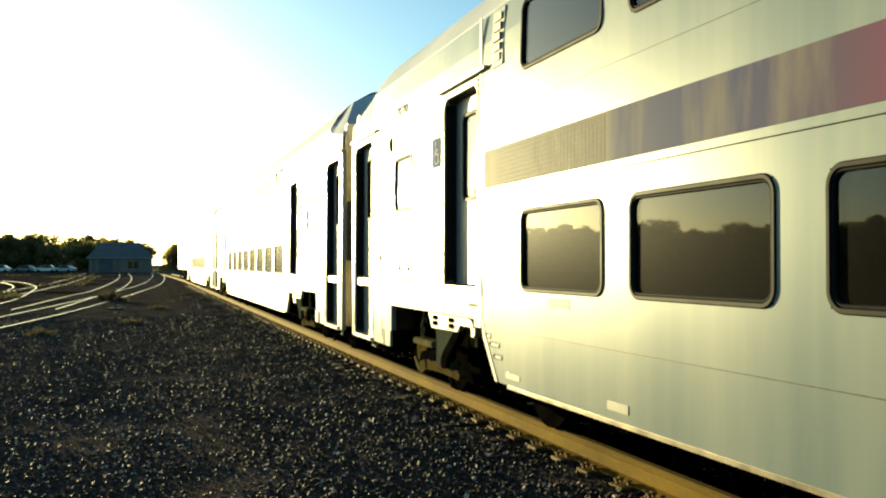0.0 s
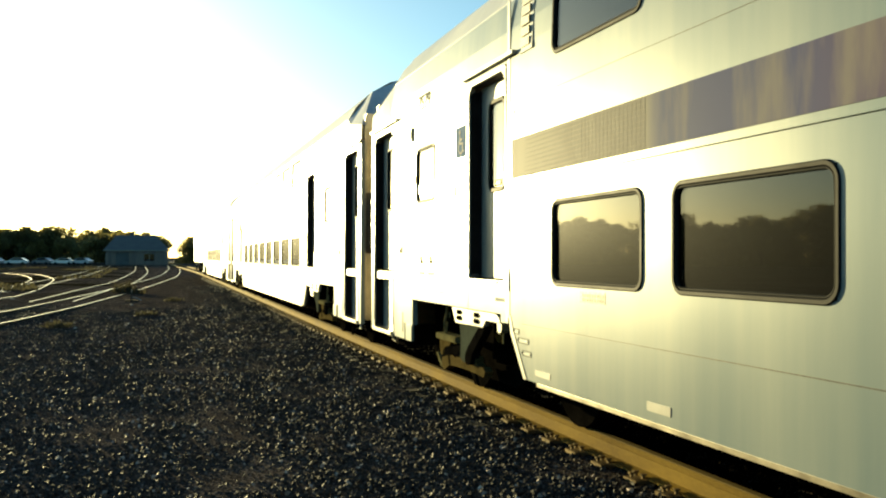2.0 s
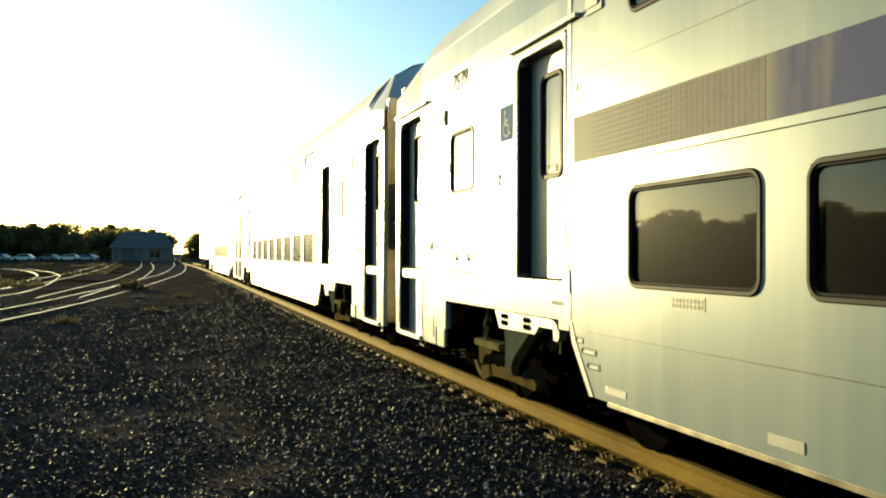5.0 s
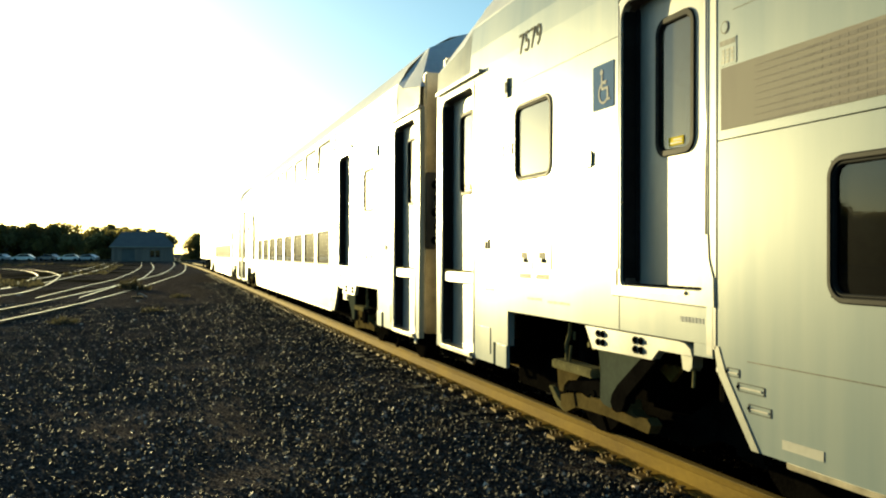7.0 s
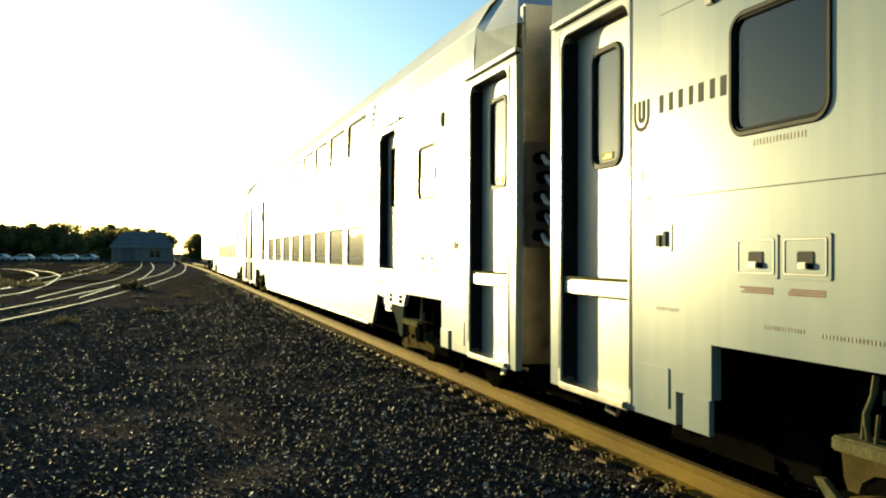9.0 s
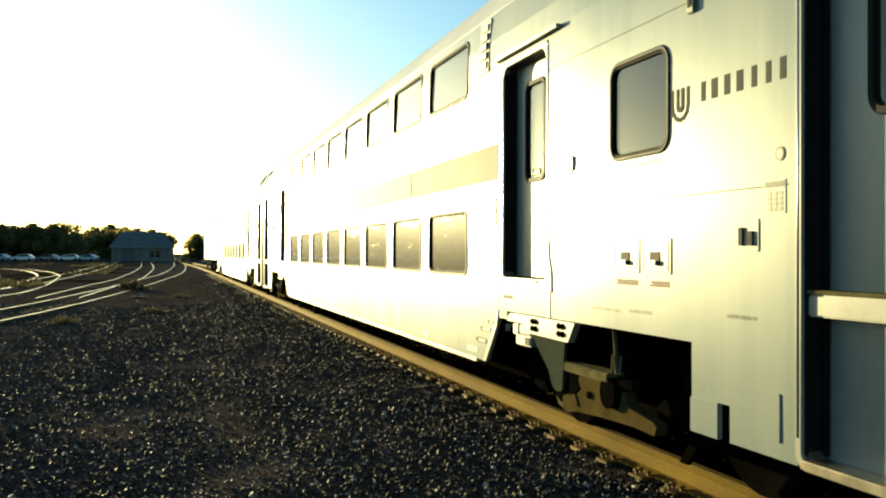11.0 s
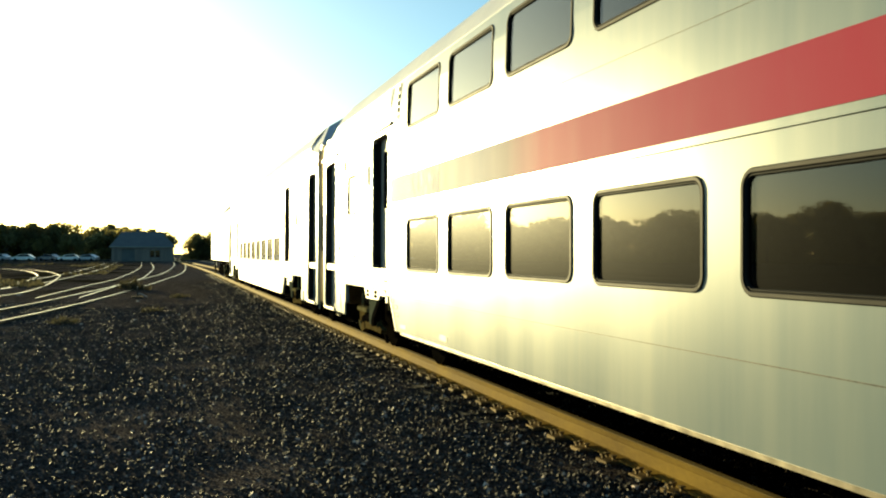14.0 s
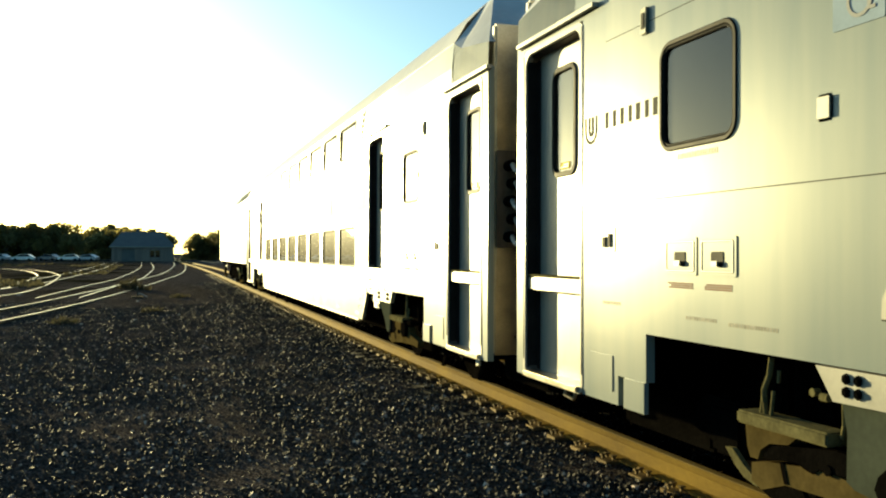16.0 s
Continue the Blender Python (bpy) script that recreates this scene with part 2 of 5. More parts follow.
def stripe_mat(length, fade=0.0):
    """The livery band: tan at its ends, orange red, crimson, then blue, by distance along the coach."""
    m = mat("faded_livery_band" if fade else "livery_band", (0.5, 0.1, 0.1), 0.55, 0.0, 0.1, 2, 20, 0.0, (1, 2, 0.25), spec=0.01, rvary=0.03)
    nt = m.node_tree
    b = nt.nodes["Principled BSDF"]
    co = nt.nodes.new("ShaderNodeTexCoord")
    sep = nt.nodes.new("ShaderNodeSeparateXYZ")
    nt.links.new(co.outputs["Object"], sep.inputs[0])
    mr = nt.nodes.new("ShaderNodeMapRange")
    mr.inputs[2].default_value = length
    nt.links.new(sep.outputs[1], mr.inputs[0])
    ramp = nt.nodes.new("ShaderNodeValToRGB")
    els = ramp.color_ramp.elements
    stops = [(5.7, (0.38, 0.37, 0.29)), (6.3, (0.41, 0.34, 0.27)), (7.0, (0.54, 0.20, 0.16)), (8.3, (0.68, 0.05, 0.075)), (10.0, (0.70, 0.035, 0.07)),
             (12.2, (0.66, 0.045, 0.13)), (15.1, (0.62, 0.04, 0.16)), (15.9, (0.13, 0.085, 0.20)), (16.6, (0.035, 0.085, 0.29)),
             (17.75, (0.045, 0.10, 0.29)), (17.8, (0.05, 0.105, 0.28)), (18.6, (0.12, 0.17, 0.31)), (19.3, (0.30, 0.31, 0.33)), (19.75, (0.46, 0.44, 0.36))]
    pale = Vector((0.30, 0.27, 0.36))
    stops = [(p, tuple(Vector(c).lerp(Vector((0.55, 0.42, 0.38)), 0.10).lerp(pale, fade) * 0.50)) for p, c in stops]
    # the last stretch is paled in colour to stand for glare washing it out
    if fade:
        stops = [(p, (0.24, 0.22, 0.185) if p >= 17.8 else c) for p, c in stops]
    els[0].position, els[1].position = stops[0][0] / length, stops[-1][0] / length
    els[0].color, els[1].color = (*stops[0][1], 1), (*stops[-1][1], 1)
    for p, col in stops[1:-1]:
        els.new(p / length).color = (*col, 1)
    nt.links.new(mr.outputs[0], ramp.inputs[0])
    mp = nt.nodes.new("ShaderNodeMapping")
    mp.inputs["Scale"].default_value = (0.2, 2.0, 0.5)
    nt.links.new(co.outputs["Object"], mp.inputs[0])
    ns = nt.nodes.new("ShaderNodeTexNoise")
    ns.inputs["Scale"].default_value, ns.inputs["Detail"].default_value = 1.6, 6
    nt.links.new(mp.outputs[0], ns.inputs["Vector"])
    mr2 = nt.nodes.new("ShaderNodeMapRange")
    mr2.inputs[1].default_value, mr2.inputs[2].default_value, mr2.inputs[4].default_value = 0.47, 0.62, 0.04 + 1.9 * fade
    nt.links.new(ns.outputs[0], mr2.inputs[0])
    mx = nt.nodes.new("ShaderNodeMix")
    mx.data_type = "RGBA"
    mx.inputs[7].default_value = (0.22, 0.195, 0.17, 1)
    nt.links.new(mr2.outputs[0], mx.inputs[0])
    nt.links.new(ramp.outputs[0], mx.inputs[6])
    nt.links.new(mx.outputs[2], b.inputs["Base Color"])
    return m


# ---------- shape helpers ----------
def part(name, bm, material, parent, label="", smooth=False):
    """Links a bmesh as one mesh object under a thing or a part."""
    bmesh.ops.recalc_face_normals(bm, faces=bm.faces)
    me = bpy.data.meshes.new(name)
    bm.to_mesh(me)
    bm.free()
    me.materials.append(material)
    if smooth:
        for p in me.polygons:
            p.use_smooth = True
    ob = new(name, me)
    if parent:
        ob.parent = parent
    if label:
        tagged(ob, label)
    return ob


def thing(name, label, category, group="", kind=""):
    ob = new(name)
    return tagged(ob, label, category, group, kind)


def box(bm, x0, x1, y0, y1, z0, z1, bevel=0.0):
    r = bmesh.ops.create_cube(bm, size=1, matrix=Matrix.Translation(((x0 + x1) / 2, (y0 + y1) / 2, (z0 + z1) / 2)) @ Matrix.Diagonal((abs(x1 - x0), abs(y1 - y0), abs(z1 - z0), 1)))
    if bevel:
        es = {e for v in r["verts"] for e in v.link_edges}
        bmesh.ops.bevel(bm, geom=list(es), offset=bevel, segments=2, affect="EDGES")
    return bm


def boxed(*a, **k):
    return box(bmesh.new(), *a, **k)


def cyl(bm, p, q, r, n=14, r2=None):
    p, q = Vector(p), Vector(q)
    d = q - p
    m = Matrix.Translation((p + q) / 2) @ d.to_track_quat("Z", "Y").to_matrix().to_4x4()
    bmesh.ops.create_cone(bm, cap_ends=True, segments=n, radius1=r, radius2=r if r2 is None else r2, depth=d.length, matrix=m)
    return bm


def tube(bm, pts, r, n=6):
    for a, b in zip(pts, pts[1:]):
        cyl(bm, a, b, r, n)
    return bm


def rounded(y0, y1, z0, z1, r, n=6):
    out = []
    for cy, cz, a0 in ((y1 - r, z1 - r, 0), (y0 + r, z1 - r, 90), (y0 + r, z0 + r, 180), (y1 - r, z0 + r, 270)):
        for i in range(n + 1):
            a = radians(a0 + 90 * i / n)
            out.append((cy + r * math.cos(a), cz + r * math.sin(a)))
    return out


def ring(y0, y1, z0, z1, r, w, x_out, x_in, lean=None):
    """A rounded frame: bar width w, from x_out (proud, with softened edges) back to x_in."""
    bm = bmesh.new()
    prof = [(0.0, x_in), (0.0, x_out + 0.006), (0.006, x_out), (w - 0.006, x_out), (w, x_out + 0.006), (w, x_in)]
    loops = []
    for inset, x in prof:
        pts = rounded(y0 + inset, y1 - inset, z0 + inset, z1 - inset, max(0.01, r - inset))
        loops.append([bm.verts.new((x + (lean(z) if lean else 0), y, z)) for y, z in pts])
    k = len(loops[0])
    for a, b in zip(loops, loops[1:] + loops[:1]):
        for i in range(k):
            bm.faces.new((a[i], a[(i + 1) % k], b[(i + 1) % k], b[i]))
    return bm


def slab(y0, y1, z0, z1, r, x0, x1, lean=None):
    """A flat plate with rounded corners between x0 and x1."""
    bm = bmesh.new()
    pts = rounded(y0, y1, z0, z1, r)
    a = [bm.verts.new((x0 + (lean(z) if lean else 0), y, z)) for y, z in pts]
    b = [bm.verts.new((x1 + (lean(z) if lean else 0), y, z)) for y, z in pts]
    bm.faces.new(a)
    bm.faces.new(b[::-1])
    k = len(a)
    for i in range(k):
        bm.faces.new((a[i], b[i], b[(i + 1) % k], a[(i + 1) % k]))
    return bm


def prism(pts, x0, x1):
    """A plate whose outline in y, z is given, between x0 and x1."""
    bm = bmesh.new()
    a = [bm.verts.new((x0, y, z)) for y, z in pts]
    b = [bm.verts.new((x1, y, z)) for y, z in pts]
    bm.faces.new(a)
    bm.faces.new(b[::-1])
    k = len(a)
    for i in range(k):
        bm.faces.new((a[i], b[i], b[(i + 1) % k], a[(i + 1) % k]))
    return bm


def wall(ys, zs, holes, xf, th):
    """A wall in y, z with rectangular openings, of thickness th, on the surface x = xf(z)."""
    ys, zs = sorted(set(round(y, 4) for y in ys)), sorted(set(round(z, 4) for z in zs))
    bm = bmesh.new()
    vo, vi = {}, {}

    def v(store, i, j, off):
        if (i, j) not in store:
            store[i, j] = bm.verts.new((xf(zs[j]) + off, ys[i], zs[j]))
        return store[i, j]

    solid = set()
    for i in range(len(ys) - 1):
        for j in range(len(zs) - 1):
            cy, cz = (ys[i] + ys[i + 1]) / 2, (zs[j] + zs[j + 1]) / 2
            if not any(a < cy < b and c < cz < d for a, b, c, d in holes):
                solid.add((i, j))
    for i, j in solid:
        for store, off in ((vo, 0), (vi, th)):
            bm.faces.new([v(store, a, b, off) for a, b in ((i, j), (i + 1, j), (i + 1, j + 1), (i, j + 1))])
        for di, dj, e in ((-1, 0, ((i, j), (i, j + 1))), (1, 0, ((i + 1, j), (i + 1, j + 1))), (0, -1, ((i, j), (i + 1, j))), (0, 1, ((i, j + 1), (i + 1, j + 1)))):
            if (i + di, j + dj) not in solid:
                bm.faces.new((v(vo, *e[0], 0), v(vo, *e[1], 0), v(vi, *e[1], th), v(vi, *e[0], th)))
    return bm


# ---------- the setting ----------
TRACK_X = 4.287                       # middle of the train's track
GROUND_Z = -0.20


def make_ground():
    bm = bmesh.new()
    xs = [-1800, -500, -200, -100, -50, -25] + [-12 + i for i in range(0, 25)] + [16, 25, 50, 120, 400, 1800]
    ys = [-400, -100, -40] + [-15 + i for i in range(0, 46)] + [36, 44, 55, 70, 90, 120, 160, 220, 320, 600, 1200, 2600]
    grid = []
    for x in xs:
        row = []
        for y in ys:
            z = GROUND_Z - 0.02
            if -11 < x < 13 and -14 < y < 35:
                z += 0.035 * noise.noise((x * 0.45, y * 0.45, 0.3)) + 0.02 * noise.noise((x * 1.3, y * 1.3, 4))
                z -= 0.05 * max(0, min(1, (2.2 - x) / 1.5))
            row.append(bm.verts.new((x, y, z)))
        grid.append(row)
    for i in range(len(xs) - 1):
        for j in range(len(ys) - 1):
            bm.faces.new((grid[i][j], grid[i + 1][j], grid[i + 1][j + 1], grid[i][j + 1]))
    ob = part("ground", bm, M_GROUND, None, smooth=True)
    tagged(ob, "dark crushed stone yard ground with patches of dry grass", "ground", kind="structure")


make_ground()

RAIL_PROFILE = [(-0.076, -0.186), (0.076, -0.186), (0.076, -0.172), (0.012, -0.150), (0.009, -0.055), (0.034, -0.042),
                (0.037, -0.008), (0.028, 0.0), (-0.028, 0.0), (-0.037, -0.008), (-0.034, -0.042), (-0.009, -0.055), (-0.012, -0.150), (-0.076, -0.172)]


def smooth_path(pts, step):
    """Catmull-Rom through the given points."""
    P = [Vector(pts[0]) * 2 - Vector(pts[1])] + [Vector(p) for p in pts] + [Vector(pts[-1]) * 2 - Vector(pts[-2])]
    out = []
    for a, b, c, d in zip(P, P[1:], P[2:], P[3:]):
        n = max(2, int((c - b).length / step))
        for i in range(n):
            t = i / n
            out.append(0.5 * ((2 * b) + (c - a) * t + (2 * a - 5 * b + 4 * c - d) * t * t + (3 * b - a - 3 * c + d) * t ** 3))
    out.append(P[-2])
    return out


def sweep(path, profile, offset=0.0, drop=0.0):
    """Faces of a profile swept along a path on the ground, and apart from them those of the running surface."""
    body, head = bmesh.new(), bmesh.new()
    rings, tops = [], []
    n = len(path)
    for i, p in enumerate(path):
        d = (path[min(i + 1, n - 1)] - path[max(i - 1, 0)]).normalized()
        side = Vector((d.y, -d.x, 0))
        q = Vector((p.x, p.y, -drop)) + side * offset
        rings.append([body.verts.new(q + side * u + Vector((0, 0, w))) for u, w in profile])
        tops.append([head.verts.new(q + side * u + Vector((0, 0, w))) for u, w in ((-0.033, -0.001), (0.033, -0.001), (0.029, 0.003), (-0.029, 0.003))])
    k = len(profile)
    for a, b in zip(rings, rings[1:]):
        for i in range(k):
            body.faces.new((a[i], b[i], b[(i + 1) % k], a[(i + 1) % k]))
    for a, b in zip(tops, tops[1:]):
        for i in range(4):
            head.faces.new((a[i], b[i], b[(i + 1) % 4], a[(i + 1) % 4]))
    body.faces.new(rings[0])
    body.faces.new(rings[-1][::-1])
    return body, head


def make_rail(name, path, offset, label, drop=0.0, steel=M_RAIL, top=M_MAINTOP):
    body, head = sweep(path, RAIL_PROFILE, offset, drop)
    ob = part(name, body, steel, None)
    tagged(ob, label, "rail", kind="structure")
    part("running_surface", head, top, ob)
    return ob


main_path = smooth_path([(TRACK_X, -30, 0), (TRACK_X, 40, 0), (TRACK_X, 95, 0), (3.4, 150, 0), (2.2, 230, 0), (0.0, 330, 0)], 6)
for side in (-1, 1):
    make_rail("rail", main_path, side * 0.7535, "tan rusty running rail under the train")

YARD = [[(-6.2, 12, 0), (-3.9, 25.5, 0), (-2.6, 36, 0), (-0.9, 55, 0), (0.9, 85, 0), (2.0, 150, 0), (1.5, 240, 0)],
        [(-3.6, 34, 0), (-2.9, 47, 0), (-2.1, 62, 0), (-2.0, 105, 0), (-3.4, 170, 0)],
        [(-9.5, 20, 0), (-6.6, 34.8, 0), (-6.1, 43, 0), (-7.0, 59, 0), (-8.3, 72, 0), (-12, 90, 0), (-18, 102, 0), (-40, 125, 0)],
        [(-8.2, 37, 0), (-6.9, 50, 0), (-6.6, 77, 0), (-7.2, 112, 0), (-9, 170, 0)],
        [(12.0, 130, 0), (9.2, 155, 0), (7.8, 189, 0), (2.9, 305, 0)]]
for pts in YARD:
    p = smooth_path([(x * 1.07, y * 1.07, 0) for x, y, _ in pts], 4)
    for side in (-1, 1):
        make_rail("rail", p, side * 0.7535, "rusty yard rail with a shining head on dark ballast", 0.20, M_YARDRAIL, M_RAILTOP)


track_ties = tagged(new("ties"), "dark timber ties half sunk in crushed stone", "ties", kind="structure")


def make_ties():
    rng = random.Random(4)
    bm = boxed(-1.28, 1.28, -0.11, 0.11, -0.38, -0.212, bevel=0.012)
    first = part("tie", bm, M_TIE, track_ties)
    pl = bmesh.new()
    box(pl, -0.19, 0.19, -0.095, 0.095, -0.213, -0.180, bevel=0.004)
    plate = part("tie_plate", pl, M_PLATE, first)
    plate.location.x = -0.7535
    sp = bmesh.new()
    for sx, sy in ((-0.105, 0.055), (-0.105, -0.055), (0.105, 0.05), (-0.16, 0.02)):
        box(sp, sx - 0.012, sx + 0.012, sy - 0.01, sy + 0.01, -0.175, -0.150)
        box(sp, sx - 0.022, sx + 0.022, sy - 0.016, sy + 0.016, -0.150, -0.138)
    spikes = part("spike", sp, M_PLATE, first)
    spikes.location.x = -0.7535
    for i in range(150):
        y = 1.08 + 0.5 * i
        if i == 0:
            t, ps = first, [plate, spikes]
        else:
            t = new("tie", first.data)
            t.parent = track_ties
            ps = [new("tie_plate", plate.data), new("spike", spikes.data)]
            for q in ps:
                q.parent = t
                q.location.x = -0.7535
        t.location = (TRACK_X + rng.uniform(-0.05, 0.05), y + rng.uniform(-0.03, 0.03), 0)
        dx = TRACK_X - t.location.x
        t.rotation_euler = (0, 0, rng.uniform(-0.015, 0.015))
        for q in ps:
            q.location.x = -0.7535 + dx


def make_ballast():
    """Loose crushed stone, thickest where the camera stands."""
    rng = np.random.RandomState(7)
    base = np.array([(1, 0, 0), (-1, 0, 0), (0, 1, 0), (0, -1, 0), (0, 0, 1), (0, 0, -1)], float)
    tri = np.array([(0, 2, 4), (2, 1, 4), (1, 3, 4), (3, 0, 4), (2, 0, 5), (1, 2, 5), (3, 1, 5), (0, 3, 5)])
    n = 230000
    y = 2.2 + 52 * rng.rand(n) ** 2.0
    x0, x1 = np.maximum(-0.21 * y - 1.2, -7.5), np.minimum(0.75 * y + 1.0, 7.6)
    x = x0 + (x1 - x0) * rng.rand(n)
    keep = (np.abs(x - (TRACK_X - 0.7535)) > 0.1) & (np.abs(x - (TRACK_X + 0.7535)) > 0.1)
    # the ties stay mostly clear
    on_tie = (np.abs((y - 1.08 + 0.25) % 0.5 - 0.25) < 0.12) & (np.abs(x - TRACK_X) < 1.2)
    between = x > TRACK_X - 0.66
    keep &= ~(on_tie & ~between & (rng.rand(n) > 0.97))
    x, y, on_tie = x[keep], y[keep], on_tie[keep]
    n = len(x)
    r = np.where(x > TRACK_X - 0.66, 0.012, 0.007) + 0.020 * rng.rand(n) ** 2.0
    far = np.clip((y - 10) / 20, 0, 1)
    r *= 1 + 0.25 * far
    rot = rng.rand(n, 3, 3) - 0.5
    q = np.linalg.qr(rot)[0]
    pts = base[None] * (0.65 + 0.6 * rng.rand(n, 6, 1)) * (0.6 + 0.8 * rng.rand(n, 1, 3))
    pts = np.einsum("nij,nkj->nki", q, pts) * r[:, None, None]
    gz = np.array([GROUND_Z - 0.02 + 0.035 * noise.noise((a * 0.45, b * 0.45, 0.3)) + 0.02 * noise.noise((a * 1.3, b * 1.3, 4)) - 0.05 * max(0, min(1, (2.2 - a) / 1.5)) for a, b in zip(x, y)])
    gz = np.where(on_tie, np.maximum(gz, -0.213), gz)
    pts += np.stack([x, y, gz + r * 0.35], 1)[:, None]
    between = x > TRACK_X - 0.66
    # stones past the near rail get the colour that imitates the train's shade
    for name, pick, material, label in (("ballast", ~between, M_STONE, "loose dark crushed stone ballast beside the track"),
                                        ("oily_ballast", between, M_SHADESTONE, "crushed stone blackened for shade between and beyond the rails")):
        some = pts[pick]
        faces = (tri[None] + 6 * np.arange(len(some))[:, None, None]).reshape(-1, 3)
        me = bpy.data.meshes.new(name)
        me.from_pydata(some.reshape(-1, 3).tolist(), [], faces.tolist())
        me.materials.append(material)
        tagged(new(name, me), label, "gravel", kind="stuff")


# ---------- the coaches ----------
LENGTH = 25.55
SIDE = -1.525
WIN_A, WIN_W, WIN_P = 6.32, 1.33, 1.654
M_STRIPE = stripe_mat(LENGTH)


def lean_in(z):
    """How far the side stands in from its widest plane at the height z."""
    if z < 0.93:
        return (0.93 - z) * 0.004
    return max(0.0, z - 3.3) * 0.10


def near(z):
    return SIDE + lean_in(z)


def far_side(z):
    return -SIDE - lean_in(z)


def make_window(coach, y0, y1, z0, z1, r=0.10, name="window"):
    f = part(name, ring(y0, y1, z0, z1, r, 0.030, SIDE - 0.010, SIDE + 0.05, lean_in), M_WINFRAME, coach, "dark metal window frame with rounded corners", smooth=False)
    part("gasket", ring(y0 + 0.028, y1 - 0.028, z0 + 0.028, z1 - 0.028, r - 0.025, 0.016, SIDE - 0.004, SIDE + 0.045, lean_in), M_RUBBER, f)
    p = part("pane", slab(y0 + 0.036, y1 - 0.036, z0 + 0.036, z1 - 0.036, r - 0.03, SIDE + 0.014, SIDE + 0.020, lean_in), M_GLASS, f, "dark tinted glass")
    p.visible_shadow = False
    return f


def make_door(coach, y0, y1, z0, z1, low):
    """A recessed sliding door with its frame, sill and drip rail; the low one has a cross bar at the upper floor."""
    x = SIDE
    depth = 0.108
    fr = part("door_frame", ring(y0 - 0.045, y1 + 0.045, z0 - 0.045, z1 + 0.045, 0.08, 0.048, x - 0.004, x + 0.03, None), M_FRAME, coach, "pale door surround")
    part("liner", ring(y0 - 0.03, y1 + 0.03, z0 - 0.03, z1 + 0.03, 0.12, 0.037, x + 0.02, x + depth + 0.05, None), M_LINER, fr, "dark brown door liner")
    for cyy, side, r in ((y1, 1, 0.11), (y0, -1, 0.11)):
        arc = [(cyy - side * r * (1 - math.sin(radians(15 * q))), z1 - r * (1 - math.cos(radians(15 * q)))) for q in range(7)]
        part("corner_fillet", prism([(cyy, z1)] + arc, x - 0.005, x + 0.045), M_FRAME, fr)
    for yy in (y0 - 0.024, y1 + 0.024):
        part("rounded_post", cyl(bmesh.new(), (x + 0.012, yy, z0 + 0.1), (x + 0.012, yy, z1), 0.019, 14), M_POST, fr, "half-round polished door post", smooth=True)
    cy = (y0 + y1) / 2
    wy0, wy1, wz0, wz1 = cy - 0.19, cy + 0.19, 2.075, 2.865
    ys, zs = [y0, wy0, wy1, y1], [z0, wz0, wz1, z1]
    leaf = part("door_leaf", wall(ys, zs, [(wy0, wy1, wz0, wz1)], lambda z: x + depth, 0.04), M_DOOR, coach, "pale sliding door leaf")
    f = part("door_window", ring(wy0 - 0.025, wy1 + 0.025, wz0 - 0.025, wz1 + 0.025, 0.10, 0.042, x + depth - 0.012, x + depth + 0.03), M_RUBBER, leaf, "black rubber window surround")
    p = part("pane", slab(wy0 + 0.01, wy1 - 0.01, wz0 + 0.01, wz1 - 0.01, 0.06, x + depth + 0.010, x + depth + 0.016), M_DOORGLASS, leaf, "dusty tinted door glass")
    p.visible_shadow = False
    part("sticker", boxed(x + depth + 0.005, x + depth + 0.009, cy - 0.08, cy + 0.08, wz0 + 0.035, wz0 + 0.085), M_YELLOW, leaf, "yellow warning sticker")
    bm = bmesh.new()
    for k in range(2):
        box(bm, x + depth + 0.003, x + depth + 0.006, cy - 0.065, cy + 0.06 - 0.03 * k, wz0 + 0.046 + 0.018 * k, wz0 + 0.054 + 0.018 * k)
    part("sticker_print", bm, M_GREYINK, leaf)
    part("jamb_seal", boxed(x + 0.012, x + depth + 0.004, y1 - 0.022, y1 + 0.012, z0 + 0.02, z1 - 0.03, bevel=0.006), M_RUBBER, coach, "black rubber jamb seal")
    part("edge_seal", boxed(x + depth - 0.022, x + depth, y1 - 0.062, y1 - 0.026, z0 + 0.02, z1 - 0.03, bevel=0.008), M_RUBBER, leaf, "black rubber edge seal")
    part("drip_rail", prism([(y0 - 0.26, z1 + 0.075), (y1 + 0.10, z1 + 0.075), (y1 + 0.10, z1 + 0.105), (y0 - 0.26, z1 + 0.105)], x - 0.045, x + 0.01), M_FRAME, coach)
    # a thin dark strip on the wall draws the drip rail's shadow
    part("rail_shadow_gap", boxed(x - 0.004, x + 0.004, y0 - 0.26, y1 + 0.10, z1 + 0.064, z1 + 0.074), M_RUBBER, coach, "dark strip drawn as the shadow under the drip rail")
    if low:
        part("sill", boxed(x - 0.03, x + depth + 0.02, y0 + 0.02, y1 - 0.02, z0 - 0.03, z0 + 0.012, bevel=0.006), M_STEEL, coach, "worn metal sill")
        cb = part("cross_bar", boxed(x + 0.020, x + depth + 0.01, y0 + 0.01, y1 - 0.01, 1.185, 1.285, bevel=0.008), M_FRAME, coach, "pale cross bar at platform height")
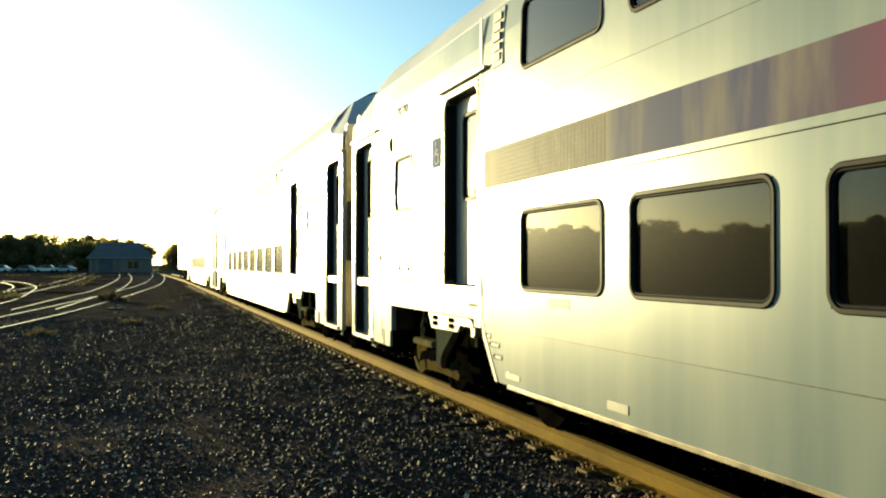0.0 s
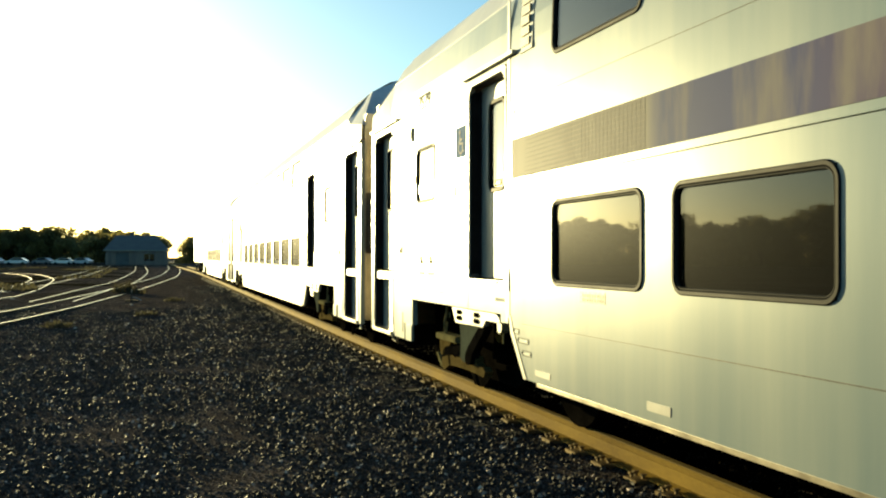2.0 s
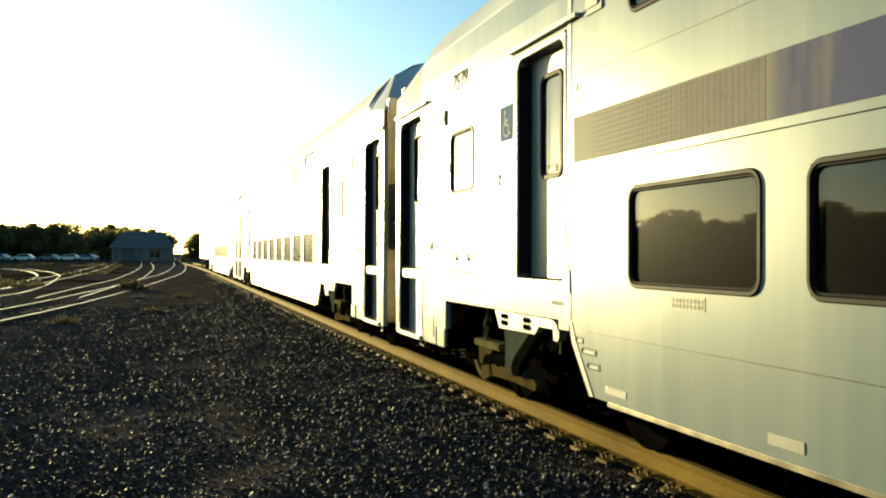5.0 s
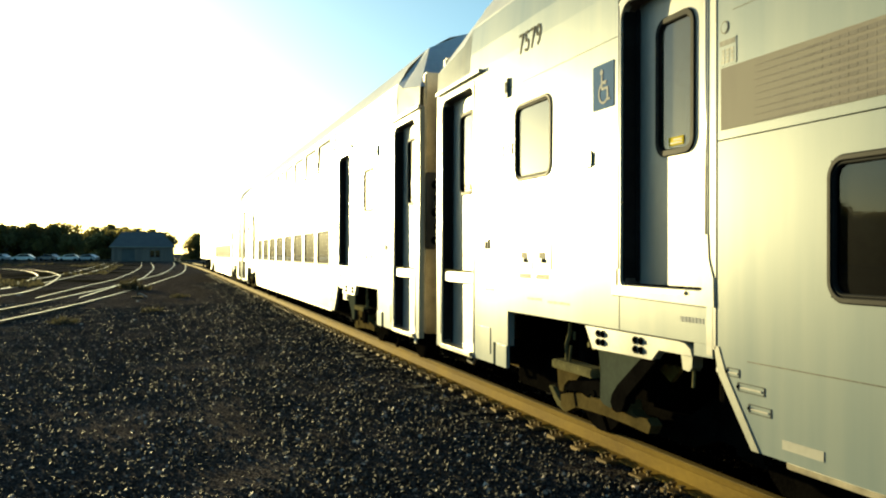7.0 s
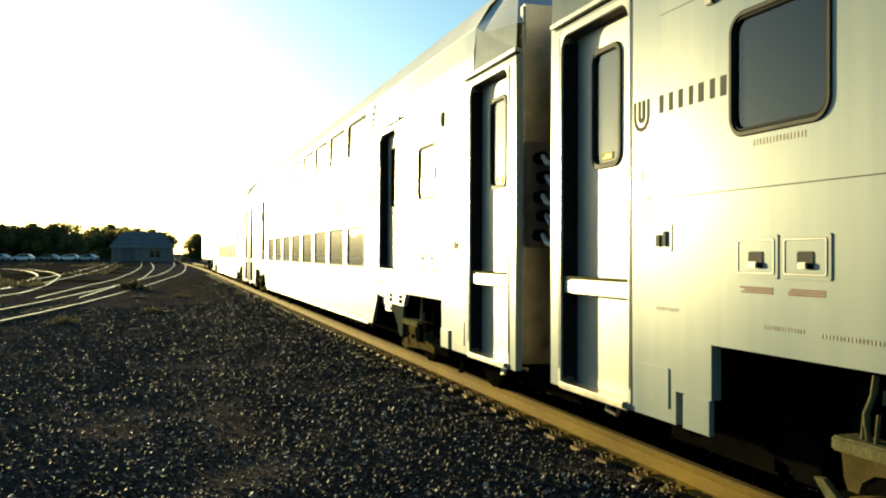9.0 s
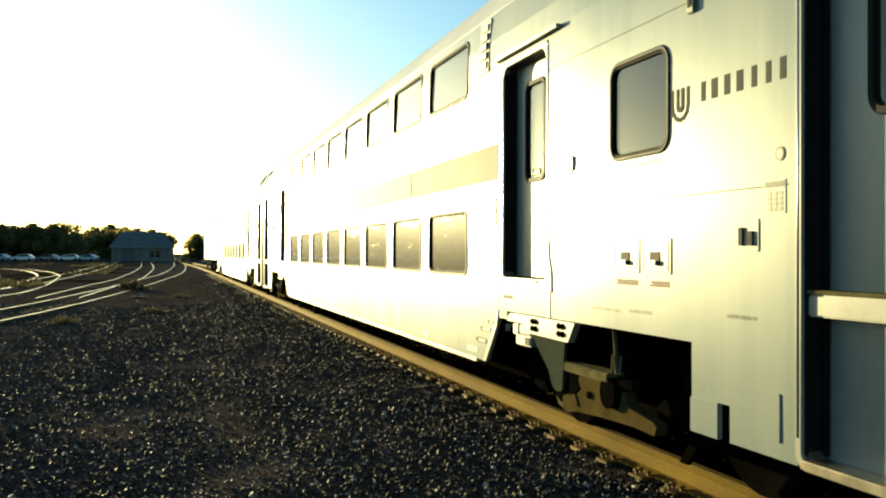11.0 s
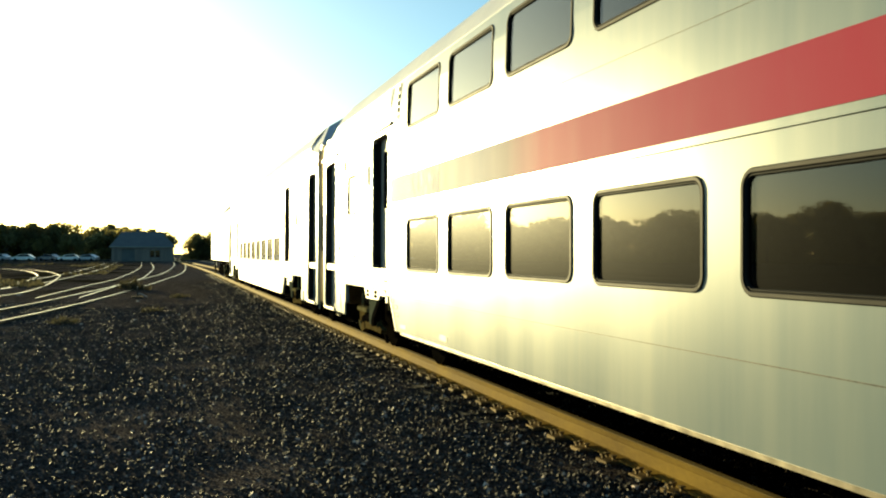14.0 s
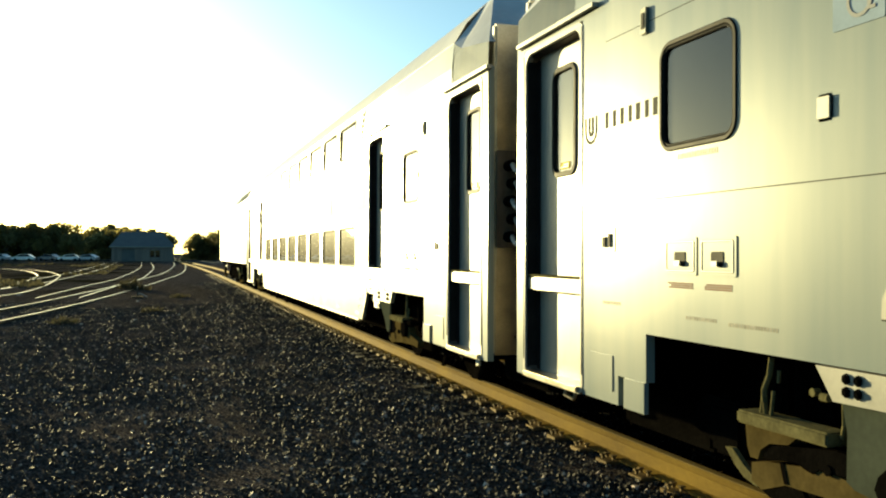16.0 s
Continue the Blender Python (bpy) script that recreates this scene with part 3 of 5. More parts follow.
        part("cross_bar_tread", boxed(x + 0.016, x + depth, y0 + 0.012, y1 - 0.012, 1.287, 1.305, bevel=0.004), M_BEAM, cb, "worn brown tread on the bar")
    else:
        # a broad apron under the door that flares out at one corner, with a worn tread above it
        foot = [(y0 - 0.105, z0 - 0.085), (y1 + 0.105, z0 - 0.065), (y1 + 0.10, z0 + 0.02), (y1 + 0.058, z0 + 0.10), (y1 + 0.046, z0 + 0.10), (y1 + 0.046, z0 - 0.003),
                (y0 + 0.003, z0 - 0.003), (y0 + 0.003, z0 + 0.30), (y0 - 0.046, z0 + 0.30), (y0 - 0.056, z0 + 0.17), (y0 - 0.098, z0 + 0.07)]
        ap = part("door_apron", prism(foot, x - 0.009, x + 0.01), M_FRAME, coach, "pale flared apron under the door")
        part("apron_seam", prism([(y - (0.007 if y < cy else -0.005), z - 0.007) for y, z in foot[:3]] + [(y1, z0 - 0.03), (y0, z0 - 0.03), (y0 - 0.112, z0 + 0.07)], x - 0.003, x + 0.003), M_RUBBER, ap)
        part("sill", boxed(x - 0.020, x + 0.02, y0 + 0.16, y1 - 0.01, z0 - 0.032, z0 - 0.006, bevel=0.006), M_STEEL, coach, "worn metal sill bar")
        tread = bmesh.new()
        box(tread, x + 0.012, x + depth, y0 + 0.03, y1 - 0.02, z0 - 0.004, z0 + 0.010)
        for k in range(7):
            box(tread, x + 0.004, x + 0.03, y0 + 0.08 + 0.075 * k, y0 + 0.115 + 0.075 * k, z0 - 0.002, z0 + 0.016, bevel=0.003)
        part("sill_tread", tread, M_DARK, coach, "dark ridged sill tread")


def make_truck(coach, a, sign):
    """A two-axle truck centred at y = a; sign is the way towards the middle of the coach."""
    tr = new("truck")
    tr.parent = coach
    tr.location = (0, a, 0)
    tagged(tr, "dusty cast steel truck")

    def Y(v):
        return sign * v

    def P(pts):
        return [(Y(y), z) for y, z in pts]

    # side frame, lower casting, anchor plate and bracket; the two trucks face opposite ways under a coach
    rear = sign < 0
    part("side_frame", prism(P([(-1.75, 0.42), (-1.55, 0.62), (-0.85, 0.60), (-0.55, 0.44), (0.55, 0.44), (0.85, 0.60), (1.55, 0.62), (1.75, 0.42), (1.45, 0.34), (0.9, 0.36), (0.62, 0.26), (-0.62, 0.26), (-0.9, 0.36), (-1.45, 0.34)]), -1.14, -1.02), M_DARK, tr, "black truck side frame")
    for s in (-1, 1):
        part("journal_box", boxed(-1.20, -1.0, Y(s * 1.27) - 0.15, Y(s * 1.27) + 0.15, 0.30, 0.60, bevel=0.03), M_DARK, tr, "black journal box")
        part("spring", cyl(bmesh.new(), (-1.08, Y(s * 0.95), 0.58), (-1.08, Y(s * 0.95), 0.88), 0.08), M_DARK, tr)
    if rear:
        cast = [(-0.66, 0.42), (-0.52, 0.45), (-0.43, 0.46), (-0.24, 0.485), (-0.05, 0.49), (0.20, 0.46), (0.32, 0.46), (0.37, 0.53), (0.395, 0.54), (0.41, 0.48),
                (0.48, 0.45), (0.60, 0.455), (0.655, 0.42), (0.62, 0.365), (0.40, 0.375), (0.15, 0.38), (-0.15, 0.375), (-0.40, 0.365), (-0.58, 0.30), (-0.66, 0.33)]
        slot = [(-0.44, 0.47), (-0.41, 0.47), (-0.375, 0.375), (-0.405, 0.37)]
        hang = [(-0.90, 0.45), (-0.84, 0.455), (-0.74, 0.385), (-0.62, 0.33), (-0.63, 0.30), (-0.74, 0.325), (-0.82, 0.375)]
        plate = [(0.005, 0.86), (0.70, 0.86), (0.62, 0.79), (0.34, 0.635), (0.25, 0.56), (0.235, 0.47), (0.17, 0.455), (0.09, 0.465), (0.04, 0.49), (0.045, 0.70)]
        arm = [(0.66, 0.86), (0.31, 0.625), (0.235, 0.555), (0.215, 0.50), (0.245, 0.455), (0.30, 0.445), (0.36, 0.46), (0.40, 0.51), (0.42, 0.56), (0.80, 0.84)]
        beam, web = (-0.72, -0.06), [(-0.69, 0.61), (-0.30, 0.61), (-0.36, 0.565), (-0.50, 0.545), (-0.57, 0.50), (-0.59, 0.45), (-0.65, 0.45), (-0.675, 0.50)]
        knob, pipe = (-0.10, 0.505), -0.54
        shade = [(-0.56, 0.47), (-0.50, 0.535), (-0.36, 0.56), (-0.05, 0.60), (0.05, 0.60), (0.05, 0.50), (-0.16, 0.495), (-0.20, 0.465), (-0.26, 0.475), (-0.30, 0.49), (-0.50, 0.47)]
    else:
        cast = [(0.23, 0.41), (0.15, 0.44), (0.05, 0.45), (-0.05, 0.49), (-0.08, 0.52), (-0.28, 0.56), (-0.44, 0.58), (-0.455, 0.45), (-0.64, 0.455), (-0.665, 0.50), (-0.685, 0.575),
                (-0.715, 0.575), (-0.74, 0.50), (-0.80, 0.48), (-1.08, 0.445), (-1.115, 0.42), (-1.09, 0.365), (-0.84, 0.375), (-0.40, 0.36), (0.00, 0.335), (0.15, 0.305), (0.23, 0.32)]
        slot = [(0.03, 0.475), (0.0, 0.475), (-0.07, 0.38), (-0.03, 0.375)]
        hang = [(0.415, 0.455), (0.395, 0.455), (0.31, 0.37), (0.20, 0.335), (0.20, 0.315), (0.32, 0.335)]
        plate = [(0.80, 0.86), (0.10, 0.86), (0.135, 0.80), (0.165, 0.60), (0.175, 0.47), (0.21, 0.445), (0.30, 0.445), (0.36, 0.48), (0.43, 0.585), (0.62, 0.72)]
        arm = [(0.44, 0.50), (0.42, 0.455), (0.36, 0.40), (0.27, 0.36), (0.19, 0.355), (0.15, 0.39), (0.19, 0.45), (0.30, 0.46)]
        beam, web = (-0.57, 0.115), [(-0.55, 0.62), (-0.10, 0.62), (-0.07, 0.57), (-0.10, 0.52), (-0.47, 0.52)]
        knob, pipe = (-0.22, 0.485), -0.585
        shade = [(0.18, 0.47), (0.13, 0.62), (-0.06, 0.62), (-0.04, 0.56), (-0.06, 0.51), (0.02, 0.46), (0.12, 0.445)]
    lc = part("lower_casting", prism(P(cast), -1.46, -1.38), M_CAST, tr, "tan dust-covered lower casting")
    part("casting_slot", prism(P(slot), -1.464, -1.45), M_DARK, lc)
    part("casting_bolt", cyl(bmesh.new(), (-1.475, Y(knob[0]), knob[1]), (-1.45, Y(knob[0]), knob[1]), 0.026, 8), M_DARK, lc)
    part("brake_hanger", prism(P(hang), -1.45, -1.42), M_BEAM, tr, "pale worn brake hanger")
    part("anchor_plate", prism(P(plate), -1.49, -1.465), M_GREYPLATE, tr, "grey painted anchor plate")
    # the arm's black stands for the shadow it lies in
    part("traction_arm", prism(P(arm), -1.505 if rear else -1.455, -1.43), M_DARK, tr, "traction arm coloured black for its shade")
    # an added flat black plate that imitates the shade below the bracket
    part("brake_housing", prism(P(shade), -1.468, -1.40), M_DARK, tr, "black plate standing for the shade under the bracket")
    if not rear:
        bc = cyl(bmesh.new(), (-1.50, Y(-0.55), 0.55), (-1.38, Y(-0.55), 0.55), 0.105, 18)
        box(bc, -1.49, -1.38, *sorted((Y(-0.48), Y(-0.66))), 0.46, 0.62, bevel=0.02)
        box(bc, -1.48, -1.38, *sorted((Y(-0.64), Y(-0.86))), 0.60, 0.66, bevel=0.01)
        part("brake_cylinder", bc, M_DARK, tr, "black brake cylinder")
    b0, b1 = sorted((Y(beam[0]), Y(beam[1])))
    br = part("step_bracket", boxed(-1.51, -1.37, b0, b1, 0.615, 0.68, bevel=0.01), M_BEAM, tr, "dusty pale bracket")
    part("bracket_web", prism(P(web), -1.475, -1.44), M_CAST, br, "tan bracket web")
    hose = bmesh.new()
    tube(hose, [(-1.45, Y(pipe + 0.025), 0.96), (-1.45, Y(pipe + 0.01), 0.88), (-1.46, Y(pipe - 0.02), 0.80), (-1.46, Y(pipe - 0.015), 0.74), (-1.45, Y(pipe - 0.02), 0.68)], 0.015, 8)
    tube(hose, [(-1.44, Y(pipe - 0.05), 0.80), (-1.45, Y(pipe - 0.055), 0.68)], 0.010, 8)
    part("air_hose", hose, M_BEAM, tr, "hanging dusty air hose")
    hose = bmesh.new()
    tube(hose, [(-1.43, Y(pipe + 0.055), 0.90), (-1.43, Y(pipe + 0.05), 0.84)], 0.010, 8)
    tube(hose, [(-1.45, Y(pipe + 0.04), 0.80), (-1.46, Y(pipe + 0.035), 0.68)], 0.010, 8)
    part("air_hose", hose, M_BEAM, tr)
    if rear:
        part("pipe_end", cyl(bmesh.new(), (-1.40, Y(-0.24), 0.83), (-1.44, Y(-0.24), 0.83), 0.02, 8), M_BEAM, tr, "small worn pipe end")
        part("pipe_clamp", boxed(-1.44, -1.40, *sorted((Y(-0.20), Y(-0.14))), 0.80, 0.835, bevel=0.006), M_BEAM, tr)
        part("brake_pipe", tube(bmesh.new(), [(-1.45, Y(-0.02), 0.84), (-1.46, Y(-0.005), 0.72), (-1.45, Y(-0.03), 0.66)], 0.011, 6), M_BEAM, tr, "thin bent brake pipe")
        part("heat_shield", prism(P([(0.55, 0.745), (0.585, 0.785), (0.63, 0.79), (0.66, 0.775), (0.70, 0.795), (0.75, 0.785), (0.77, 0.755), (0.68, 0.685)]), -1.34, -1.31), M_RAIL, tr, "tan rusty plate")
        part("valve_box", prism(P([(1.04, 0.905), (1.155, 0.905), (1.15, 0.835), (1.12, 0.81), (1.06, 0.815)]), -1.49, -1.42), M_SKIRTEDGE, tr, "small grey valve box")
        part("drain_pipe", tube(bmesh.new(), [(-1.46, Y(1.13), 0.82), (-1.46, Y(1.12), 0.72)], 0.010, 6), M_BEAM, tr)
    part("lever_end", prism(P([(1.34, 0.86), (1.42, 0.86), (1.42, 0.80), (1.385, 0.80), (1.385, 0.835), (1.34, 0.835)]), -1.46, -1.43), M_FRAME, tr, "small pale lever end")
    part("floor_bracket", prism(P([(1.18, 0.48), (1.22, 0.52), (1.25, 0.46), (1.22, 0.42)]), -1.10, -1.08), M_FRAME, tr)
    part("scraper", prism(P([(-1.05, 0.40), (-0.96, 0.40), (-0.70, 0.10), (-0.80, 0.10)]), -1.05, -1.02), M_DARK, tr)
    for v in (-0.5, 0.5):
        part("transom", boxed(-0.55, 0.55, Y(v) - 0.24, Y(v) + 0.24, 0.15, 0.82, bevel=0.03), M_DARK, tr)
    part("bolster", boxed(-1.2, 1.2, -0.22, 0.22, 0.45, 0.85, bevel=0.03), M_DARK, tr)
    part("far_frame", boxed(1.02, 1.16, *sorted((Y(-2.3), Y(1.9))), 0.10, 0.98, bevel=0.03), M_DARK, tr, "black far side frame")
    return tr


def make_wheelset(coach, y, r=0.457):
    bm = bmesh.new()
    cyl(bm, (-1.0, 0, 0), (1.0, 0, 0), 0.085, 12)
    for s in (-1, 1):
        cyl(bm, (s * 0.69, 0, 0), (s * 0.82, 0, 0), r, 32)
        cyl(bm, (s * 0.66, 0, 0), (s * 0.70, 0, 0), r + 0.025, 32)
        cyl(bm, (s * 0.82, 0, 0), (s * 0.88, 0, 0), 0.16, 16)
        for k in range(8):
            a = k * math.pi / 4
            cyl(bm, (s * 0.82, 0.25 * math.cos(a), 0.25 * math.sin(a)), (s * 0.826, 0.25 * math.cos(a), 0.25 * math.sin(a)), 0.03, 8)
    w = part("wheelset", bm, M_DARK, coach, "dark steel wheels on an axle")
    w.location = (0, y, r)
    return w


def make_symbol(coach, y, z, s):
    """The white wheelchair sign, of simple strokes, on its blue plate."""
    plate = part("access_sign", slab(y - 0.15, y + 0.15, z - 0.15, z + 0.15, 0.01, SIDE - 0.004, SIDE + 0.001), M_BLUE, coach, "blue access sign with a white wheelchair symbol")
    bm = bmesh.new()
    x0, x1 = SIDE - 0.007, SIDE - 0.0035
    n = 20
    for i in range(n):
        a0, a1 = radians(60 + 290 * i / n), radians(60 + 290 * (i + 1) / n)
        q = [(y + 0.01 * s + r * math.cos(a) * s, z - 0.045 + r * math.sin(a)) for r, a in ((0.058, a0), (0.074, a0), (0.074, a1), (0.058, a1))]
        v = [bm.verts.new((x0, *p)) for p in q]
        bm.faces.new(v)
    box(bm, x0, x1, y + 0.005, y + 0.025, z - 0.02, z + 0.07)
    box(bm, x0, x1, y - 0.055, y + 0.02, z - 0.025, z - 0.008)
    box(bm, x0, x1, y - 0.05, y + 0.01, z + 0.02, z + 0.034)
    box(bm, x0, x1, y - 0.075, y - 0.055, z - 0.09, z - 0.01)
    box(bm, x0, x1, y - 0.10, y - 0.06, z - 0.10, z - 0.085)
    cyl(bm, (x0, y + 0.018, z + 0.093), (x1, y + 0.018, z + 0.093), 0.02, 14)
    part("symbol", bm, M_WHITE, plate)


def bars(coach, name, y0, y1, z0, z1, cols, rows_, material, fill=0.7, label="", x=SIDE):
    """Marks that cannot be read, as short bars."""
    rng = random.Random(int(y0 * 100) + int(z0 * 100))
    bm = bmesh.new()
    dy, dz = (y1 - y0) / cols, (z1 - z0) / rows_
    for i in range(cols):
        for j in range(rows_):
            w = dy * fill * rng.uniform(0.7, 1.0)
            box(bm, x - 0.0015, x + 0.001, y0 + i * dy, y0 + i * dy + w, z0 + j * dz, z0 + j * dz + dz * (0.75 if rows_ > 1 else 1))
    ob = part(name, bm, material, coach, label)
    tagged(ob, kind="stuff")
    return ob


def notice(coach, y0, y1, z0, z1, cy, cz):
    """A small pale notice with a dark heading and unreadable lines, and a round mark above it."""
    pl = part("notice", slab(y0, y1, z0, z1, 0.006, SIDE - 0.0025, SIDE + 0.001), M_BODY, coach, "small pale notice with a dark heading")
    part("heading", boxed(SIDE - 0.0035, SIDE - 0.002, y0 + 0.008, y1 - 0.008, z1 - 0.035, z1 - 0.008), M_GREYINK, pl)
    bars(pl, "notice_print", y0 + 0.02, y1 - 0.015, z0 + 0.012, z1 - 0.05, 3, 4, M_PALEINK, 0.85, x=SIDE - 0.0022)
    mark = part("round_notice", cyl(bmesh.new(), (SIDE - 0.003, cy, cz), (SIDE + 0.001, cy, cz), 0.034, 18), M_GREYINK, coach, "small round mark")
    part("mark_face", cyl(bmesh.new(), (SIDE - 0.0045, cy, cz), (SIDE - 0.002, cy, cz), 0.026, 16), M_BODY, mark)


def make_end(coach, front):
    """Fits one end; features are laid out by the distance a from the coupling plane."""
    def A(a):
        if 1.9 < a < 5.55:
            a -= 0.07
        elif a >= 5.55:
            a -= 0.13
        return a if front else LENGTH - a

    def span(a, b):
        return tuple(sorted((A(a), A(b))))

    def B(a):
        return a if front else LENGTH - a

    def bspan(a, b):
        return tuple(sorted((B(a), B(b))))

    s = 1 if front else -1
    make_door(coach, *span(0.54, 1.55), 0.53, 3.05, True)
    make_door(coach, *span(4.51, 5.44), 1.27, 3.05, False)
    make_window(coach, *(bspan(2.68, 3.41) if front else bspan(2.61, 3.36)), 2.055, 2.69, 0.11)
    make_truck(coach, A(4.12), s)
    # end wall with the gangway
    y = A(0.36)
    ew = part("end_wall", boxed(-1.46, 1.46, *span(0.36, 0.44), 0.55, 3.55, bevel=0.02), M_STEEL, coach, "plain stainless end wall")
    g = bmesh.new()
    for k in range(5):
        a0 = 0.05 + 0.06 * k
        box(g, -0.62, -0.50, *span(a0, a0 + 0.045), 1.1, 3.35, bevel=0.012)
        box(g, 0.50, 0.62, *span(a0, a0 + 0.045), 1.1, 3.35, bevel=0.012)
        box(g, -0.62, 0.62, *span(a0, a0 + 0.045), 3.30, 3.42, bevel=0.012)
    part("gangway_bellows", g, M_RUBBER, coach, "black ribbed rubber gangway")
    part("corner_step", boxed(-1.50, -1.30, *span(0.40, 0.50), 0.52, 1.0, bevel=0.01), M_DARK, coach)
    for k in range(5):
        z = 1.62 + 0.16 * k
        x = -1.34 + 0.03 * (k % 2)
        c = part("jumper_socket", cyl(bmesh.new(), (x, A(0.34), z), (x, A(0.22), z), 0.05, 10), M_DARK, coach, "black jumper socket")
        loop = tube(bmesh.new(), [(x, A(0.22), z), (x - 0.02, A(0.16), z - 0.01), (x - 0.03, A(0.08), z - 0.06), (x - 0.03, A(0.0), z - 0.08)], 0.022, 8)
        part("jumper_cable", loop, M_CABLE, c, "grey jumper cable")
    part("socket_panel", boxed(-1.45, -1.15, *span(0.33, 0.36), 1.52, 2.40, bevel=0.008), M_LINER, coach, "dark brown socket panel")
    part("round_cover", cyl(bmesh.new(), (-0.95, A(0.36), 2.75), (-0.95, A(0.30), 2.75), 0.17, 20), M_LINER, coach, "dark round cover")
    part("equipment_box", boxed(-0.75, 0.75, *span(0.75, 2.05), 0.12, 1.12, bevel=0.03), M_DARK, coach, "black equipment box under the vestibule")
    cp = bmesh.new()
    box(cp, -0.16, 0.16, *span(0.0, 0.5), 0.72, 0.98, bevel=0.03)
    box(cp, -0.10, 0.10, *span(0.3, 0.8), 0.70, 0.95)
    part("coupler", cp, M_DARK, coach, "black coupler")
    hk = bmesh.new()
    tube(hk, [(-1.36, A(1.02), 0.52), (-1.38, A(0.98), 0.40), (-1.36, A(1.10), 0.38), (-1.34, A(1.14), 0.50)], 0.016)
    part("step_hook", hk, M_STEEL, coach)
    # skirt panel beyond the low door
    part("skirt_hatch", slab(*span(1.70, 2.10), 0.58, 0.81, 0.01, near(0.7) - 0.006, near(0.7) + 0.03), M_BODY, coach, "flush skirt hatch")
    part("skirt_flap", boxed(near(0.6) - 0.012, near(0.6) + 0.02, *span(2.26, 2.52), 0.50, 0.69, bevel=0.004), M_BODY, coach)
    # body plate over the truck, with its bolts
    pl = [(3.94, 0.976), (4.05, 0.83), (4.83, 0.838), (4.91, 0.905), (5.26, 0.905), (5.24, 0.945), (5.19, 0.970), (5.13, 0.976)]
    ap = part("bolster_plate", prism([(B(a), z) for a, z in pl], SIDE - 0.003, SIDE + 0.05), M_FRAME, coach, "pale bolted plate above the truck")
    part("sole_bar", prism([(B(a), z) for a, z in ((5.275, 0.984), (5.45, 0.984), (5.45, 0.915), (5.275, 0.915))], SIDE + 0.001, SIDE + 0.05), M_BODY, coach)
    bolt = None
    for a in (4.17, 4.67):
        for z in (0.938, 0.882):
            for d in (-0.035, 0.035):
                if bolt is None:
                    nut = cyl(bmesh.new(), (-0.012, 0, 0), (0.01, 0, 0), 0.024, 6)
                    cyl(nut, (-0.020, 0, 0), (-0.01, 0, 0), 0.013, 8)
                    bolt = part("bolt", nut, M_DARK, ap, "dark hexagon bolt")
                    o = bolt
                else:
                    o = new("bolt", bolt.data)
                    o.parent = ap
                o.location = (SIDE, B(a + d), z)
    # the sloping edge of the skirt at the truck
    edge = [(5.60, 0.985), (5.64, 0.985), (5.70, 0.86), (5.98, 0.50), (5.92, 0.50), (5.64, 0.84)]
    part("skirt_edge", prism([(A(a), z) for a, z in edge], SIDE - 0.004, SIDE + (0.015 if front else 0.10)), M_FRAME if front else M_SKIRTEDGE, coach, "sloping skirt edge")
    fill = [(5.64, 0.985), (6.10, 0.985), (6.10, 0.50), (5.98, 0.50), (5.70, 0.86)]
    bm = bmesh.new()
    a1 = [bm.verts.new((near(z), A(a), z)) for a, z in fill]
    a2 = [bm.verts.new((near(z) + 0.06, A(a), z)) for a, z in fill]
    bm.faces.new(a1)
    bm.faces.new(a2[::-1])
    for i in range(5):
        bm.faces.new((a1[i], a2[i], a2[(i + 1) % 5], a1[(i + 1) % 5]))
    part("skirt_panel", bm, M_BODY, coach)
    grips = ((5.655, 0.86, 0.065), (5.785, 0.79, 0.13), (5.905, 0.68, 0.13)) if front else ((5.635, 0.865, 0.055), (5.78, 0.80, 0.11), (5.85, 0.705, 0.09))
    for a, z, w in grips:
        x, yy = near(z), B(a)
        h = part("grab_handle", ring(yy - w, yy + w, z - 0.024, z + 0.024, 0.008, 0.007, x - 0.003, x + 0.004), M_MARK, coach, "dark outlined grab handle")
        part("grip", boxed(x - 0.007, x - 0.002, yy - w * 0.8, yy + w * 0.8, z - 0.007, z + 0.003, bevel=0.002), M_FRAME, h)
        part("rivet", cyl(bmesh.new(), (x - 0.010, yy + w * 0.9, z), (x, yy + w * 0.9, z), 0.008, 8), M_DARK, h)
    part("skirt_label", boxed(near(0.56) - 0.003, near(0.56), *bspan(6.02, 6.30), 0.555, 0.60), M_FRAME, coach, "white strip label low on the skirt")
    sm = 5.45 if front else 4.42
    part("seam", boxed(SIDE - 0.0015, SIDE + 0.001, *bspan(sm, sm + 0.005), 0.985, 1.20), M_RUBBER, coach)
    pf = 4.36 if front else 5.40
    part("door_post_foot", boxed(SIDE - 0.005, SIDE + 0.004, *bspan(pf, pf + 0.06), 0.985 if front else 0.93, 1.20, bevel=0.003), M_FRAME, coach)
    notice(coach, *bspan(5.51, 5.66), 2.44, 2.58, B(5.56), 2.64)
    if front:
        for a0, a1, z0, z1, m in ((4.85, 5.17, 0.715, 0.80, M_FRAME), (4.88, 5.10, 0.81, 0.885, M_FRAME), (5.13, 5.24, 0.795, 0.885, M_SKIRTEDGE)):
            jb = part("junction_box", boxed(SIDE + 0.045, SIDE + 0.13, *bspan(a0, a1), z0, z1, bevel=0.006), m, coach, "small pale junction box")
            if z0 < 0.75:
                part("box_cover", boxed(SIDE + 0.040, SIDE + 0.047, *bspan(a0 + 0.02, a0 + 0.11), z0 + 0.012, z1 - 0.012), M_RUBBER, jb, "dark cover")
